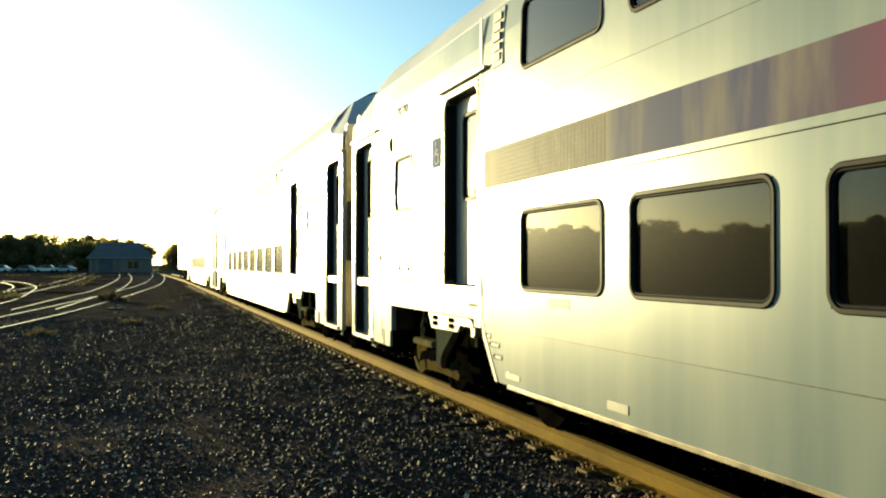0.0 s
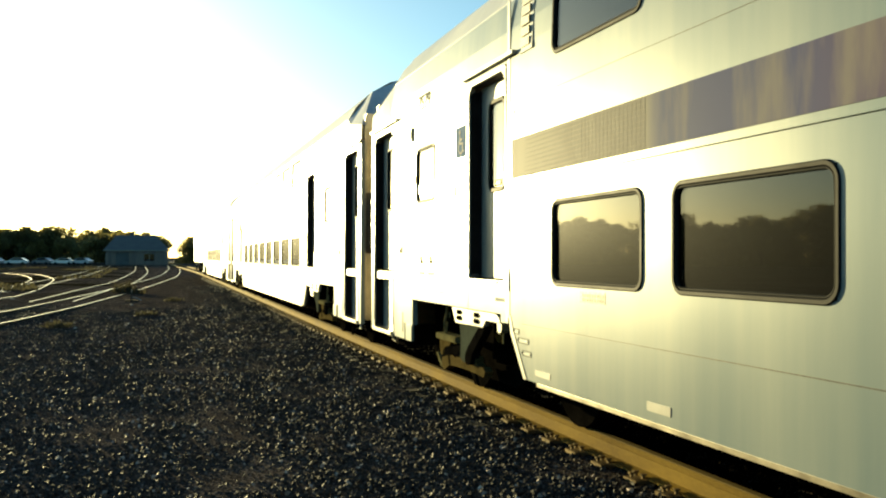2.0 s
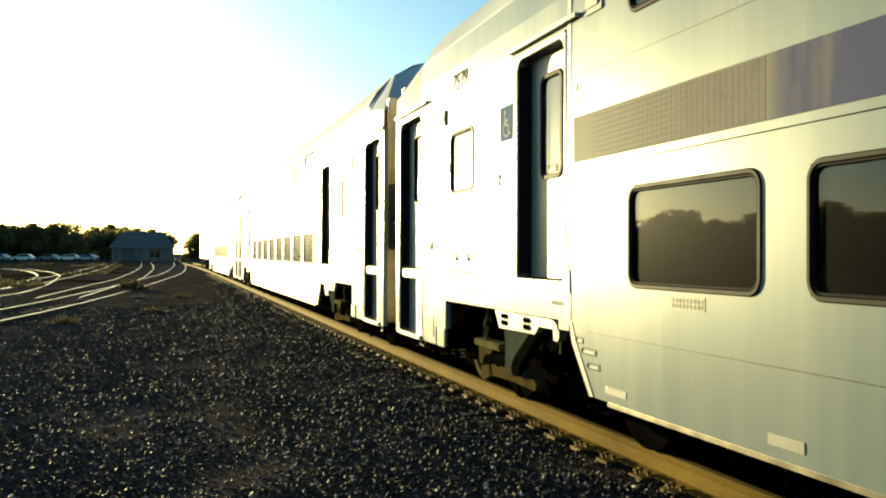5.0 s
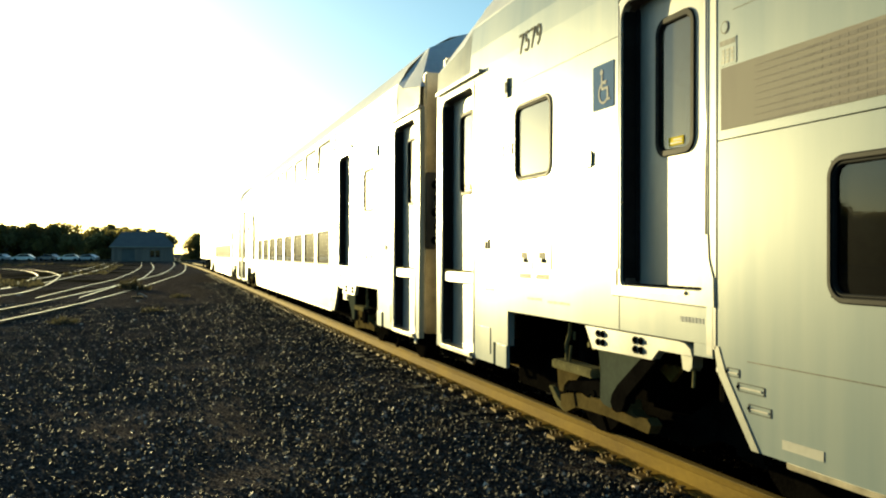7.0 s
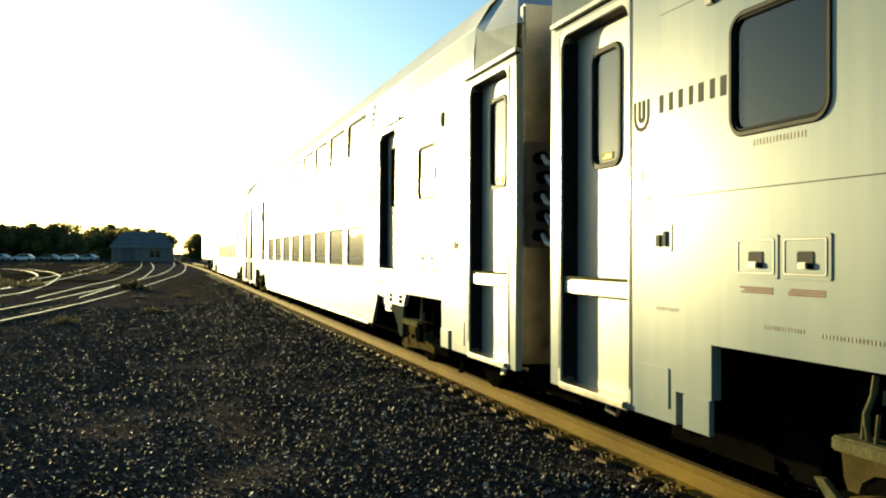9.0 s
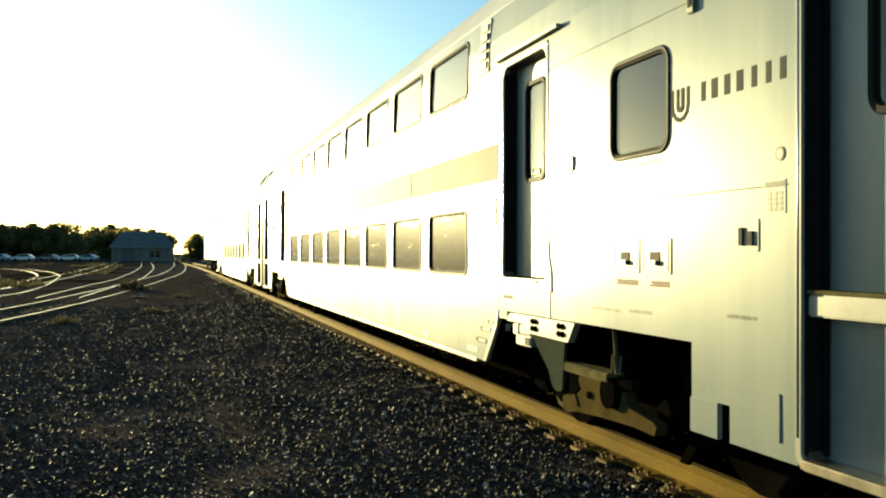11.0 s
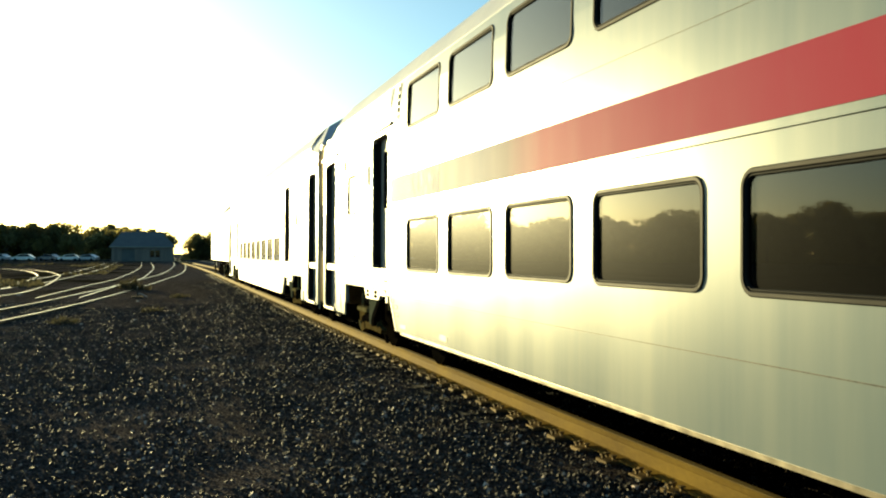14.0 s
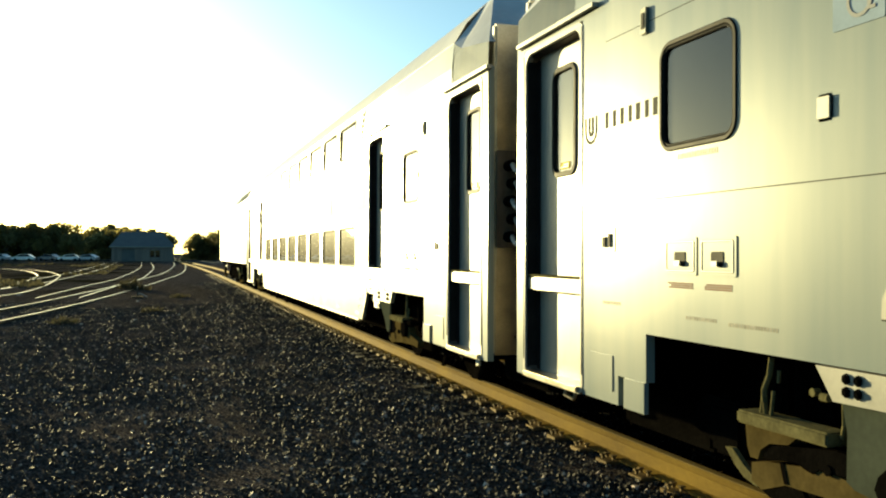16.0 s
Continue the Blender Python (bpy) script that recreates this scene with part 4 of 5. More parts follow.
                part("box_plate", boxed(SIDE + 0.040, SIDE + 0.047, *bspan(a0 + 0.12, a1 - 0.02), z0 + 0.012, z1 - 0.012), M_SKIRTEDGE, jb, "grey plate")
    # marks and fittings on the middle level
    if not front:
        make_symbol(coach, A(4.27), 2.575, s)
    ml = part("marker_lamp", boxed(SIDE - 0.022, SIDE + 0.01, *span(2.48, 2.55), 2.79, 2.95, bevel=0.005), M_SKIRTEDGE, coach, "small dark marker lamp")
    part("lens", boxed(SIDE - 0.026, SIDE - 0.018, *span(2.495, 2.535), 2.82, 2.92, bevel=0.006), M_RUBBER, ml)
    part("intercom", boxed(SIDE - 0.014, SIDE + 0.01, *span(4.02, 4.12), 2.05, 2.17, bevel=0.012), M_FRAME, coach, "small pale box")
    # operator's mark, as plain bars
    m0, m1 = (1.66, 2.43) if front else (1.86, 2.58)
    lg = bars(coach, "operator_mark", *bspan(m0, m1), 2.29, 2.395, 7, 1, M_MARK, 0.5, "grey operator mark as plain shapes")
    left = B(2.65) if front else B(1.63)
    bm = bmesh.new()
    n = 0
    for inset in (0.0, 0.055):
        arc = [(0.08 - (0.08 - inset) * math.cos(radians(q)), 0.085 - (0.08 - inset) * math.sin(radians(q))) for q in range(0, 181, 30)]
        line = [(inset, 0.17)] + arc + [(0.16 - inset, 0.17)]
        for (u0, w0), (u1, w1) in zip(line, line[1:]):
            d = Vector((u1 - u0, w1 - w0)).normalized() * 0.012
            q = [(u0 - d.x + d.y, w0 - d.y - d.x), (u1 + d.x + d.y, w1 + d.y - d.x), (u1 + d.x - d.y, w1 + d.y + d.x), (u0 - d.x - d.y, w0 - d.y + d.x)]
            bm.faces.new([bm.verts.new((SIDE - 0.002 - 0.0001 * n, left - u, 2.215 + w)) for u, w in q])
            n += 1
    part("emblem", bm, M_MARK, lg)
    bars(coach, "small_plate", *span(2.86, 3.26), 2.0, 2.03, 16, 1, M_PALEINK, 0.8)
    sp = part("switch_panel", slab(*span(1.93, 2.13), 1.48, 1.64, 0.01, SIDE - 0.004, SIDE + 0.01), M_BODY, coach, "small inset switch panel")
    part("switch", boxed(SIDE - 0.014, SIDE, *span(1.97, 2.01), 1.51, 1.58), M_RUBBER, sp)
    part("switch", boxed(SIDE - 0.014, SIDE, *span(2.05, 2.08), 1.51, 1.60), M_RUBBER, sp)
    for a0 in (2.73, 3.09):
        o = part("outlet_panel", slab(*span(a0, a0 + 0.34), 1.35, 1.56, 0.012, SIDE - 0.005, SIDE + 0.01), M_BODY, coach, "framed access panel with a recessed pull")
        part("surround", ring(*span(a0 + 0.02, a0 + 0.32), 1.365, 1.545, 0.012, 0.018, SIDE - 0.008, SIDE), M_FRAME, o)
        part("recess", slab(*span(a0 + 0.12, a0 + 0.23), 1.40, 1.48, 0.012, SIDE - 0.0085, SIDE - 0.004), M_RUBBER, o, "black recess")
        part("pull", boxed(SIDE - 0.026, SIDE - 0.015, *span(a0 + 0.14, a0 + 0.20), 1.40, 1.43, bevel=0.004), M_FRAME, o)
        bars(coach, "red_notice", *span(a0 + 0.02, a0 + 0.30), 1.275, 1.31, 1, 3, M_RED, 1.0, "three lines of unreadable red writing")
    bars(coach, "stencil", *span(1.95, 2.20), 1.14, 1.16, 15, 1, M_PALEINK, 0.7)
    bars(coach, "stencil", *span(2.95, 3.25), 1.105, 1.125, 14, 1, M_PALEINK, 0.6)
    bars(coach, "stencil", *span(3.35, 3.75), 1.095, 1.115, 18, 1, M_PALEINK, 0.7)
    # these white bars stand for scuff scratches in the paint
    bars(coach, "stencil", *span(5.2, 5.44), 1.09, 1.12, 7, 1, M_WHITE, 0.8)
    notice(coach, *bspan(1.66, 1.82), 1.66, 1.82, B(1.70), 1.94)
    # grille high beside the upper windows
    gs = 0.23 if front else 0.22
    lv = part("roof_grille", slab(*span(5.62 + gs, 5.88 + gs), 3.10, 3.58, 0.01, SIDE - 0.012, SIDE + 0.02, lean_in), M_FRAME, coach, "pale framed grille")
    for k in range(5):
        z = 3.14 + 0.085 * k
        part("grille_slot", boxed(SIDE - 0.018 + lean_in(z), SIDE + 0.01, *span(5.67 + gs, 5.83 + gs), z, z + 0.06), mat_grille, lv)
    # seam of the middle level and around the door post
    for z0, z1 in ((1.79, 1.795),):
        part("seam", boxed(SIDE - 0.0015, SIDE + 0.001, *span(1.64, 4.54), z0, z1), M_RUBBER, coach)
        part("seam", boxed(SIDE - 0.0015, SIDE + 0.001, *span(2.0, 4.54), 2.86, 2.864), M_RUBBER, coach)
    if not front:
        part("post_cover", boxed(SIDE - 0.004, SIDE + 0.005, *span(5.56, 5.62), 0.96, 3.6, bevel=0.004), M_FRAME, coach)
    # fascia above the low door, and the bevelled end of the roof over it
    top = [(0.36, 3.38), (1.20, 3.50), (1.45, 3.60)]
    for side in (near, far_side):
        bm = bmesh.new()
        lo = [bm.verts.new((side(3.16), A(a), 3.16)) for a, _ in top]
        hi = [bm.verts.new((side(z), A(a), z)) for a, z in top]
        for k in (0, 1):
            bm.faces.new((lo[k], lo[k + 1], hi[k + 1], hi[k]))
        bmesh.ops.solidify(bm, geom=bm.faces[:], thickness=0.03)
        part("end_fascia", bm, M_BODY, coach)
    bm = bmesh.new()
    rows_ = []
    for a, prof in ((0.36, [(near(3.38), 3.38), (SIDE + 0.22, 3.39), (SIDE + 0.90, 3.47), (0, 3.50)]),
                    (1.20, [(near(3.50), 3.50), (SIDE + 0.36, 4.03), (SIDE + 0.88, 4.10), (0, 4.16)]),
                    (1.45, [(near(3.60), 3.60), (SIDE + 0.38, 4.05), (SIDE + 0.88, 4.29), (0, 4.38)])):
        prof = prof + [(-px, pz) for px, pz in prof[-2::-1]]
        rows_.append([bm.verts.new((px, A(a), pz)) for px, pz in prof])
    for r0, r1 in zip(rows_, rows_[1:]):
        for i in range(len(r0) - 1):
            bm.faces.new((r0[i], r0[i + 1], r1[i + 1], r1[i]))
    part("roof_end", bm, M_ROOF, coach, "grey bevelled roof end")


mat_dots = mat("band_dash", (0.0301, 0.0655, 0.198), 0.55, 0.0, 0.1, 8, 60, 0, spec=0.01)
mat_grille = mat("grille_slot", (0.1736, 0.155, 0.1178), 0.6, 0.1, 0.15, 8, 60, 0.1)


def make_coach():
    coach = thing("railway_coach", "silver two-level passenger railway coach with a red and blue band", "railway coach", "coaches of the train")
    holes = []
    ys = [0.36, LENGTH - 0.36, 1.45, LENGTH - 1.45]
    zs = [0.50, 0.69, 0.93, 0.985, 1.27, 2.055, 2.062, 3.1, 3.16, 3.35, 3.60]

    def hole(a, b, z0, z1):
        holes.append((a, b, z0, z1))
        ys.extend((a, b))
        zs.extend((z0, z1))

    for m in (False, True):
        def sp(a, b):
            return tuple(sorted((LENGTH - a, LENGTH - b))) if m else (a, b)
        hole(*sp(0.51, 1.58), 0.0, 3.09)
        hole(*sp(4.40, 5.41), 1.23, 3.09)
        hole(*sp(2.45, 5.97), 0.0, 0.985)
        hole(*sp(2.10, 2.45), 0.0, 0.69)
        hole(*sp(0.36, 1.45), 3.16, 3.7)
        hole(*(sp(2.64, 3.33) if m else sp(2.71, 3.38)), 2.085, 2.66)
    hole(5.63, LENGTH - 5.50, 2.055, 2.062)
    for i in range(8):
        y = WIN_A + i * WIN_P
        hole(y + 0.022, y + WIN_W - 0.022, 1.277, 1.873)
        hole(y + 0.022, y + WIN_W - 0.022, 2.977, 3.503)
    zs = [z for z in zs if 0.49 < z < 3.65]
    part("side_wall", wall(ys, zs, holes, near, 0.06), M_BODY, coach, "satin silver side with faint vertical streaks")
    part("side_wall", wall([0.36, 6, LENGTH - 6, LENGTH - 0.36], [0.50, 0.93, 3.1, 3.6], [(0.3, 6, 0.4, 0.93), (LENGTH - 6, LENGTH, 0.4, 0.93)], far_side, -0.06), M_BODY, coach)
    # livery band in lengths, with the opening of the drain slot left clear
    part("livery_band", boxed(SIDE - 0.004, SIDE + 0.001, 5.475, LENGTH - 5.53, 2.11, 2.43), M_STRIPE, coach, "broad faded red to blue band")
    dots = bmesh.new()
    for j in range(9):
        z = 2.114 + j * 0.0345
        for i in range(35):
            y = LENGTH - 5.84 - i * 0.0535
            h = 0.003 + 0.0285 * min(1, i / 22)
            box(dots, SIDE - 0.0050, SIDE - 0.003, y - 0.0255, y + 0.0255, z, z + h)
    tagged(part("band_dots", dots, mat_dots, coach, "rows of small dark dashes at the end of the band"), kind="stuff")
    for i in range(8):
        y = WIN_A + i * WIN_P
        make_window(coach, y, y + WIN_W, 1.255, 1.895)
        make_window(coach, y, y + WIN_W, 2.955, 3.525)
    sl = bmesh.new()
    box(sl, SIDE - 0.007, SIDE - 0.003, 8.375, 8.40, 2.15, 2.31)
    box(sl, SIDE - 0.007, SIDE - 0.003, 8.385, 8.40, 2.34, 2.41)
    part("drain_slot", sl, M_BLACK, coach)
    sl = bmesh.new()
    box(sl, SIDE - 0.0055, SIDE - 0.003, 11.29, 11.305, 2.20, 2.42)
    part("drain_slot", sl, M_BLACK, coach)
    part("seam", boxed(SIDE - 0.0015, SIDE + 0.001, 5.63, LENGTH - 5.63, 2.715, 2.719), M_GREYINK, coach)
    part("sill_rail", boxed(near(0.5) - 0.006, near(0.5) + 0.08, 6.05, LENGTH - 6.05, 0.47, 0.505, bevel=0.006), M_STEEL, coach, "grey lower edge rail")
    part("crease", boxed(SIDE - 0.0012, SIDE + 0.002, 5.75, LENGTH - 5.75, 0.930, 0.936), M_GREYINK, coach, "dark line at the crease of the side")
    hp = part("help_panel", slab(5.525, 5.735, 1.72, 1.955, 0.008, SIDE - 0.012, SIDE + 0.005), M_FRAME, coach, "pale speaker panel with curved slots")
    part("panel_rim", ring(5.517, 5.743, 1.712, 1.963, 0.01, 0.007, SIDE - 0.004, SIDE + 0.003), M_GREYINK, hp)
    for k in range(5):
        for w in (-1, 1):
            z = 1.80 + 0.022 * k
            part("speaker_slot", boxed(SIDE - 0.0135, SIDE - 0.011, *sorted((5.63 + w * 0.012, 5.63 + w * (0.05 - 0.006 * abs(k - 2)))), z, z + 0.010), M_BLACK, hp)
    for y in (10.07, 18.38):
        pl = part("window_label", slab(y, y + 0.37, 1.155, 1.232, 0.004, SIDE - 0.002, SIDE + 0.002), M_PALEINK, coach, "grey unreadable label under a window")
        bars(pl, "label_print", y + 0.02, y + 0.35, 1.165, 1.225, 9, 2, M_GREYINK, 0.7, x=SIDE - 0.002)
    part("skirt_label", slab(17.59, 17.85, 0.56, 0.615, 0.005, near(0.6) - 0.004, near(0.6) + 0.01), M_FRAME, coach, "pale label low on the skirt")
    part("skirt_label", slab(7.66, 7.87, 0.565, 0.605, 0.005, near(0.6) - 0.003, near(0.6) + 0.01), M_FRAME, coach, "white label low on the skirt")
    # roof
    bm = bmesh.new()
    rows_ = []
    prof = [(SIDE + lean_in(3.6), 3.60), (SIDE + 0.16, 3.82), (SIDE + 0.38, 4.05), (SIDE + 0.70, 4.24), (SIDE + 1.05, 4.33), (0, 4.38)]
    prof = prof + [(-x, z) for x, z in prof[-2::-1]]
    for y in (1.45, 6.0, 13.0, 20.0, LENGTH - 1.45):
        rows_.append([bm.verts.new((x, y, z)) for x, z in prof])
    for a, b in zip(rows_, rows_[1:]):
        for i in range(len(prof) - 1):
            bm.faces.new((a[i], a[i + 1], b[i + 1], b[i]))
    part("roof", bm, M_ROOFSKIN, coach, "rounded pale roof", smooth=True)
    part("gutter", boxed(SIDE + 0.035, SIDE + 0.07, 1.5, LENGTH - 1.5, 3.585, 3.615), M_FRAME, coach)
    part("tank", boxed(-0.9, 0.9, 6.3, LENGTH - 6.3, 0.24, 0.52, bevel=0.04), M_DARK, coach, "black low tanks under the floor")
    part("floor", boxed(-1.40, 1.40, 6.0, LENGTH - 6.0, 0.52, 0.60), M_INSIDE, coach)
    part("end_floor", boxed(-1.40, 1.40, 0.44, 6.0, 1.14, 1.20), M_INSIDE, coach)
    part("end_floor", boxed(-1.40, 1.40, LENGTH - 6.0, LENGTH - 0.44, 1.14, 1.20), M_INSIDE, coach)
    part("upper_floor", boxed(-1.40, 1.40, 6.0, LENGTH - 6.0, 2.40, 2.48), M_INSIDE, coach)
    part("bulkhead", boxed(-1.40, 1.40, 5.95, 6.0, 0.5, 1.2), M_DARK, coach)
    part("bulkhead", boxed(-1.40, 1.40, LENGTH - 6.0, LENGTH - 5.95, 0.5, 1.2), M_DARK, coach)
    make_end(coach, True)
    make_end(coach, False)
    for y in (2.78, 5.32, LENGTH - 5.32, LENGTH - 2.78):
        make_wheelset(coach, y)
    return coach


coach_a = make_coach()
coach_b = copy_thing(coach_a, pose(0, 0, 0))
coach_c = copy_thing(coach_a, pose(0, 0, 0))
for o in coach_a.children:
    if o.name.startswith("livery_band"):
        o.data = o.data.copy()
        o.data.materials[0] = stripe_mat(LENGTH, 0.32)
        tagged(o, "broad sun-faded blue to red band with pale streaks and a glare-paled end")
    if o.name.startswith("band_dots"):
        o.data = o.data.copy()
        # dashes nearly as pale as the band here, imitating the same glare
        o.data.materials[0] = mat("glare_paled_dash", (0.20, 0.183, 0.165), 0.55, 0.0, 0.1, 8, 60, 0, spec=0.01)
for o in coach_b.children:
    if o.name.startswith("access_sign"):
        o.data = o.data.copy()
        o.data.materials[0] = M_FADEDBLUE
        tagged(o, "faded pale blue access sign")
for c, extra in ((coach_a, ", numbered"), (coach_b, ", mid-train"), (coach_c, ", next to the locomotive")):
    tagged(c, "silver two-level coach, red and blue band" + extra)


# ---------- the locomotive at the far end ----------
def make_loco():
    lo = thing("locomotive", "pale passenger locomotive with slanted roof grilles, behind the coaches", "locomotive")
    ys = [0.5, 1.6, 2.3, 3.4, 5.0, 9.0, 13.0, 16.5]
    zs = [1.1, 1.5, 2.3, 3.0, 3.5]
    part("side_wall", wall(ys, zs, [(1.6, 2.3, 1.5, 3.0)], lambda z: SIDE + max(0, z - 3.0) * 0.25, 0.06), M_BODY, lo, "pale body side")
    part("side_wall", wall([0.5, 16.5], zs, [], lambda z: -SIDE - max(0, z - 3.0) * 0.25, -0.06), M_BODY, lo)
    part("cab_door", boxed(SIDE + 0.06, SIDE + 0.09, 1.6, 2.3, 1.5, 3.0), M_DARK, lo, "dark recessed side door")
    bm = bmesh.new()
    rows_ = []
    prof = [(SIDE + 0.125, 3.5), (SIDE + 0.55, 4.05), (0, 4.25)]
    prof = prof + [(-x, z) for x, z in prof[-2::-1]]
    for y in (0.5, 8, 16.5):
        rows_.append([bm.verts.new((x, y, z)) for x, z in prof])
    for a, b in zip(rows_, rows_[1:]):
        for i in range(len(prof) - 1):
            bm.faces.new((a[i], a[i + 1], b[i + 1], b[i]))
    bm.faces.new(rows_[0])
    bm.faces.new(rows_[-1])
    part("roof", bm, M_BODY, lo, "pale roof with slanted shoulders")
    for y0 in (1.2, 3.4, 5.6):
        g = bmesh.new()
        for k in range(6):
            t0, t1 = 0.08 + k * 0.145, 0.08 + k * 0.145 + 0.10
            x0, x1 = SIDE + 0.125 + 0.425 * t0, SIDE + 0.125 + 0.425 * t1
            z0, z1 = 3.5 + 0.55 * t0, 3.5 + 0.55 * t1
            v = [g.verts.new(p) for p in ((x0 - 0.02, y0, z0 + 0.02), (x0 - 0.02, y0 + 1.9, z0 + 0.02), (x1 - 0.02, y0 + 1.9, z1 + 0.02), (x1 - 0.02, y0, z1 + 0.02))]
            g.faces.new(v)
        bmesh.ops.solidify(g, geom=g.faces[:], thickness=0.03)
        part("roof_grille", g, M_DARK, lo, "dark slanted cooling grille")
    part("end_wall", boxed(-1.46, 1.46, 0.44, 0.5, 1.0, 3.5), M_BODY, lo)
    part("end_wall", boxed(-1.46, 1.46, 16.5, 16.56, 1.0, 3.5), M_BODY, lo)
    part("underframe", boxed(-1.45, 1.45, 0.5, 16.5, 0.95, 1.1, bevel=0.02), M_DARK, lo, "dark underframe")
    part("fuel_tank", boxed(-1.35, 1.35, 6.6, 10.6, 0.35, 0.95, bevel=0.1), M_DARK, lo, "black fuel tank")
    part("coupler", boxed(-0.15, 0.15, 0.0, 0.6, 0.7, 0.98, bevel=0.03), M_DARK, lo)
    bars(lo, "side_mark", 5.0, 9.0, 1.35, 1.62, 6, 1, M_GREYINK, 0.5, "grey plain marks on the side")
    for y, s in ((3.8, 1), (13.3, -1)):
        make_truck(lo, y, s)
        for d in (-1.27, 1.27):
            make_wheelset(lo, y + d)
    return lo


loco = make_loco()
# fleet number on the rear end of the first coach
cu = bpy.data.curves.new("fleet_number", "FONT")
cu.body, cu.size, cu.extrude, cu.align_x = "7579", 0.235, 0.001, "CENTER"
txt = new("fleet_number", cu)
bpy.context.view_layer.update()
num_mesh = bpy.data.meshes.new_from_object(txt.evaluated_get(bpy.context.evaluated_depsgraph_get()))
bpy.data.objects.remove(txt)
num = new("fleet_number", num_mesh)
num_mesh.materials.clear()
num_mesh.materials.append(M_MARK)
num.parent = coach_a
num.matrix_local = Matrix.Translation((SIDE - 0.003, LENGTH - 2.93, 3.095)) @ Matrix(((0, 0, -1, 0), (-1, 0, 0, 0), (0, 1, 0, 0), (0, 0, 0, 1)))
tagged(num, "grey fleet number")


# ---------- distance: trees, shed, cars, weeds ----------
def make_tree(height, spread, seed):
    rng = random.Random(seed)
    tree = thing("tree", "broad green deciduous tree in a distant tree line", "tree", "trees round the yard")
    bm = bmesh.new()
    cyl(bm, (0, 0, -0.3), (0.1, 0, height * 0.45), 0.22, 8, 0.13)
    tips = []
    for k in range(7):
        a = k * 0.9 + rng.uniform(-0.3, 0.3)
        z0 = height * rng.uniform(0.25, 0.45)
        tip = Vector((math.cos(a) * spread * rng.uniform(0.35, 0.7), math.sin(a) * spread * rng.uniform(0.35, 0.7), height * rng.uniform(0.5, 0.85)))
        cyl(bm, (0.05, 0, z0), tip, 0.09, 6, 0.03)
        tips.append(tip)
    part("trunk", bm, M_BARK, tree)
    verts, faces = [], []
    blobs = [(t, spread * rng.uniform(0.28, 0.45)) for t in tips] + [(Vector((rng.uniform(-0.3, 0.3) * spread, rng.uniform(-0.3, 0.3) * spread, height * rng.uniform(0.55, 0.9))), spread * rng.uniform(0.25, 0.4)) for _ in range(6)]
    blobs += [(Vector((rng.uniform(-0.6, 0.6) * spread, rng.uniform(-0.6, 0.6) * spread, height * rng.uniform(0.15, 0.4))), spread * rng.uniform(0.25, 0.4)) for _ in range(5)]
    for c, r in blobs:
        for _ in range(140):
            d = Vector((rng.gauss(0, 1), rng.gauss(0, 1), rng.gauss(0, 1))).normalized() * r * rng.uniform(0.55, 1.08)
            p = c + Vector((d.x, d.y, d.z * 0.85))
            u = Vector((rng.gauss(0, 1), rng.gauss(0, 1), rng.gauss(0, 1))).normalized()
            w = u.orthogonal().normalized()
            sz = rng.uniform(0.22, 0.50)
            i = len(verts)
            verts += [p + u * sz, p + w * sz * 0.7, p - u * sz, p - w * sz * 0.7]
            faces.append((i, i + 1, i + 2, i + 3))
    me = bpy.data.meshes.new("crown")
    me.from_pydata([tuple(v) for v in verts], [], faces)
    me.materials.append(M_LEAF)
    cr = new("crown", me)
    cr.parent = tree
    return tree


tree_kinds = [make_tree(9.5, 4.5, 1), make_tree(11.0, 5.0, 2), make_tree(8.0, 4.6, 3), make_tree(12.5, 5.2, 5)]


def plant(kind, x, y, s, turn, drop=0.0):
    base = tree_kinds[kind]
    if not base.get("placed"):
        base["placed"] = 1
        ob = base
    else:
        ob = copy_thing(base, pose(0, 0, 0))
    ob.matrix_basis = pose(x, y, GROUND_Z - drop, 0, 0, turn) @ Matrix.Diagonal((s, s, s, 1))
    return ob


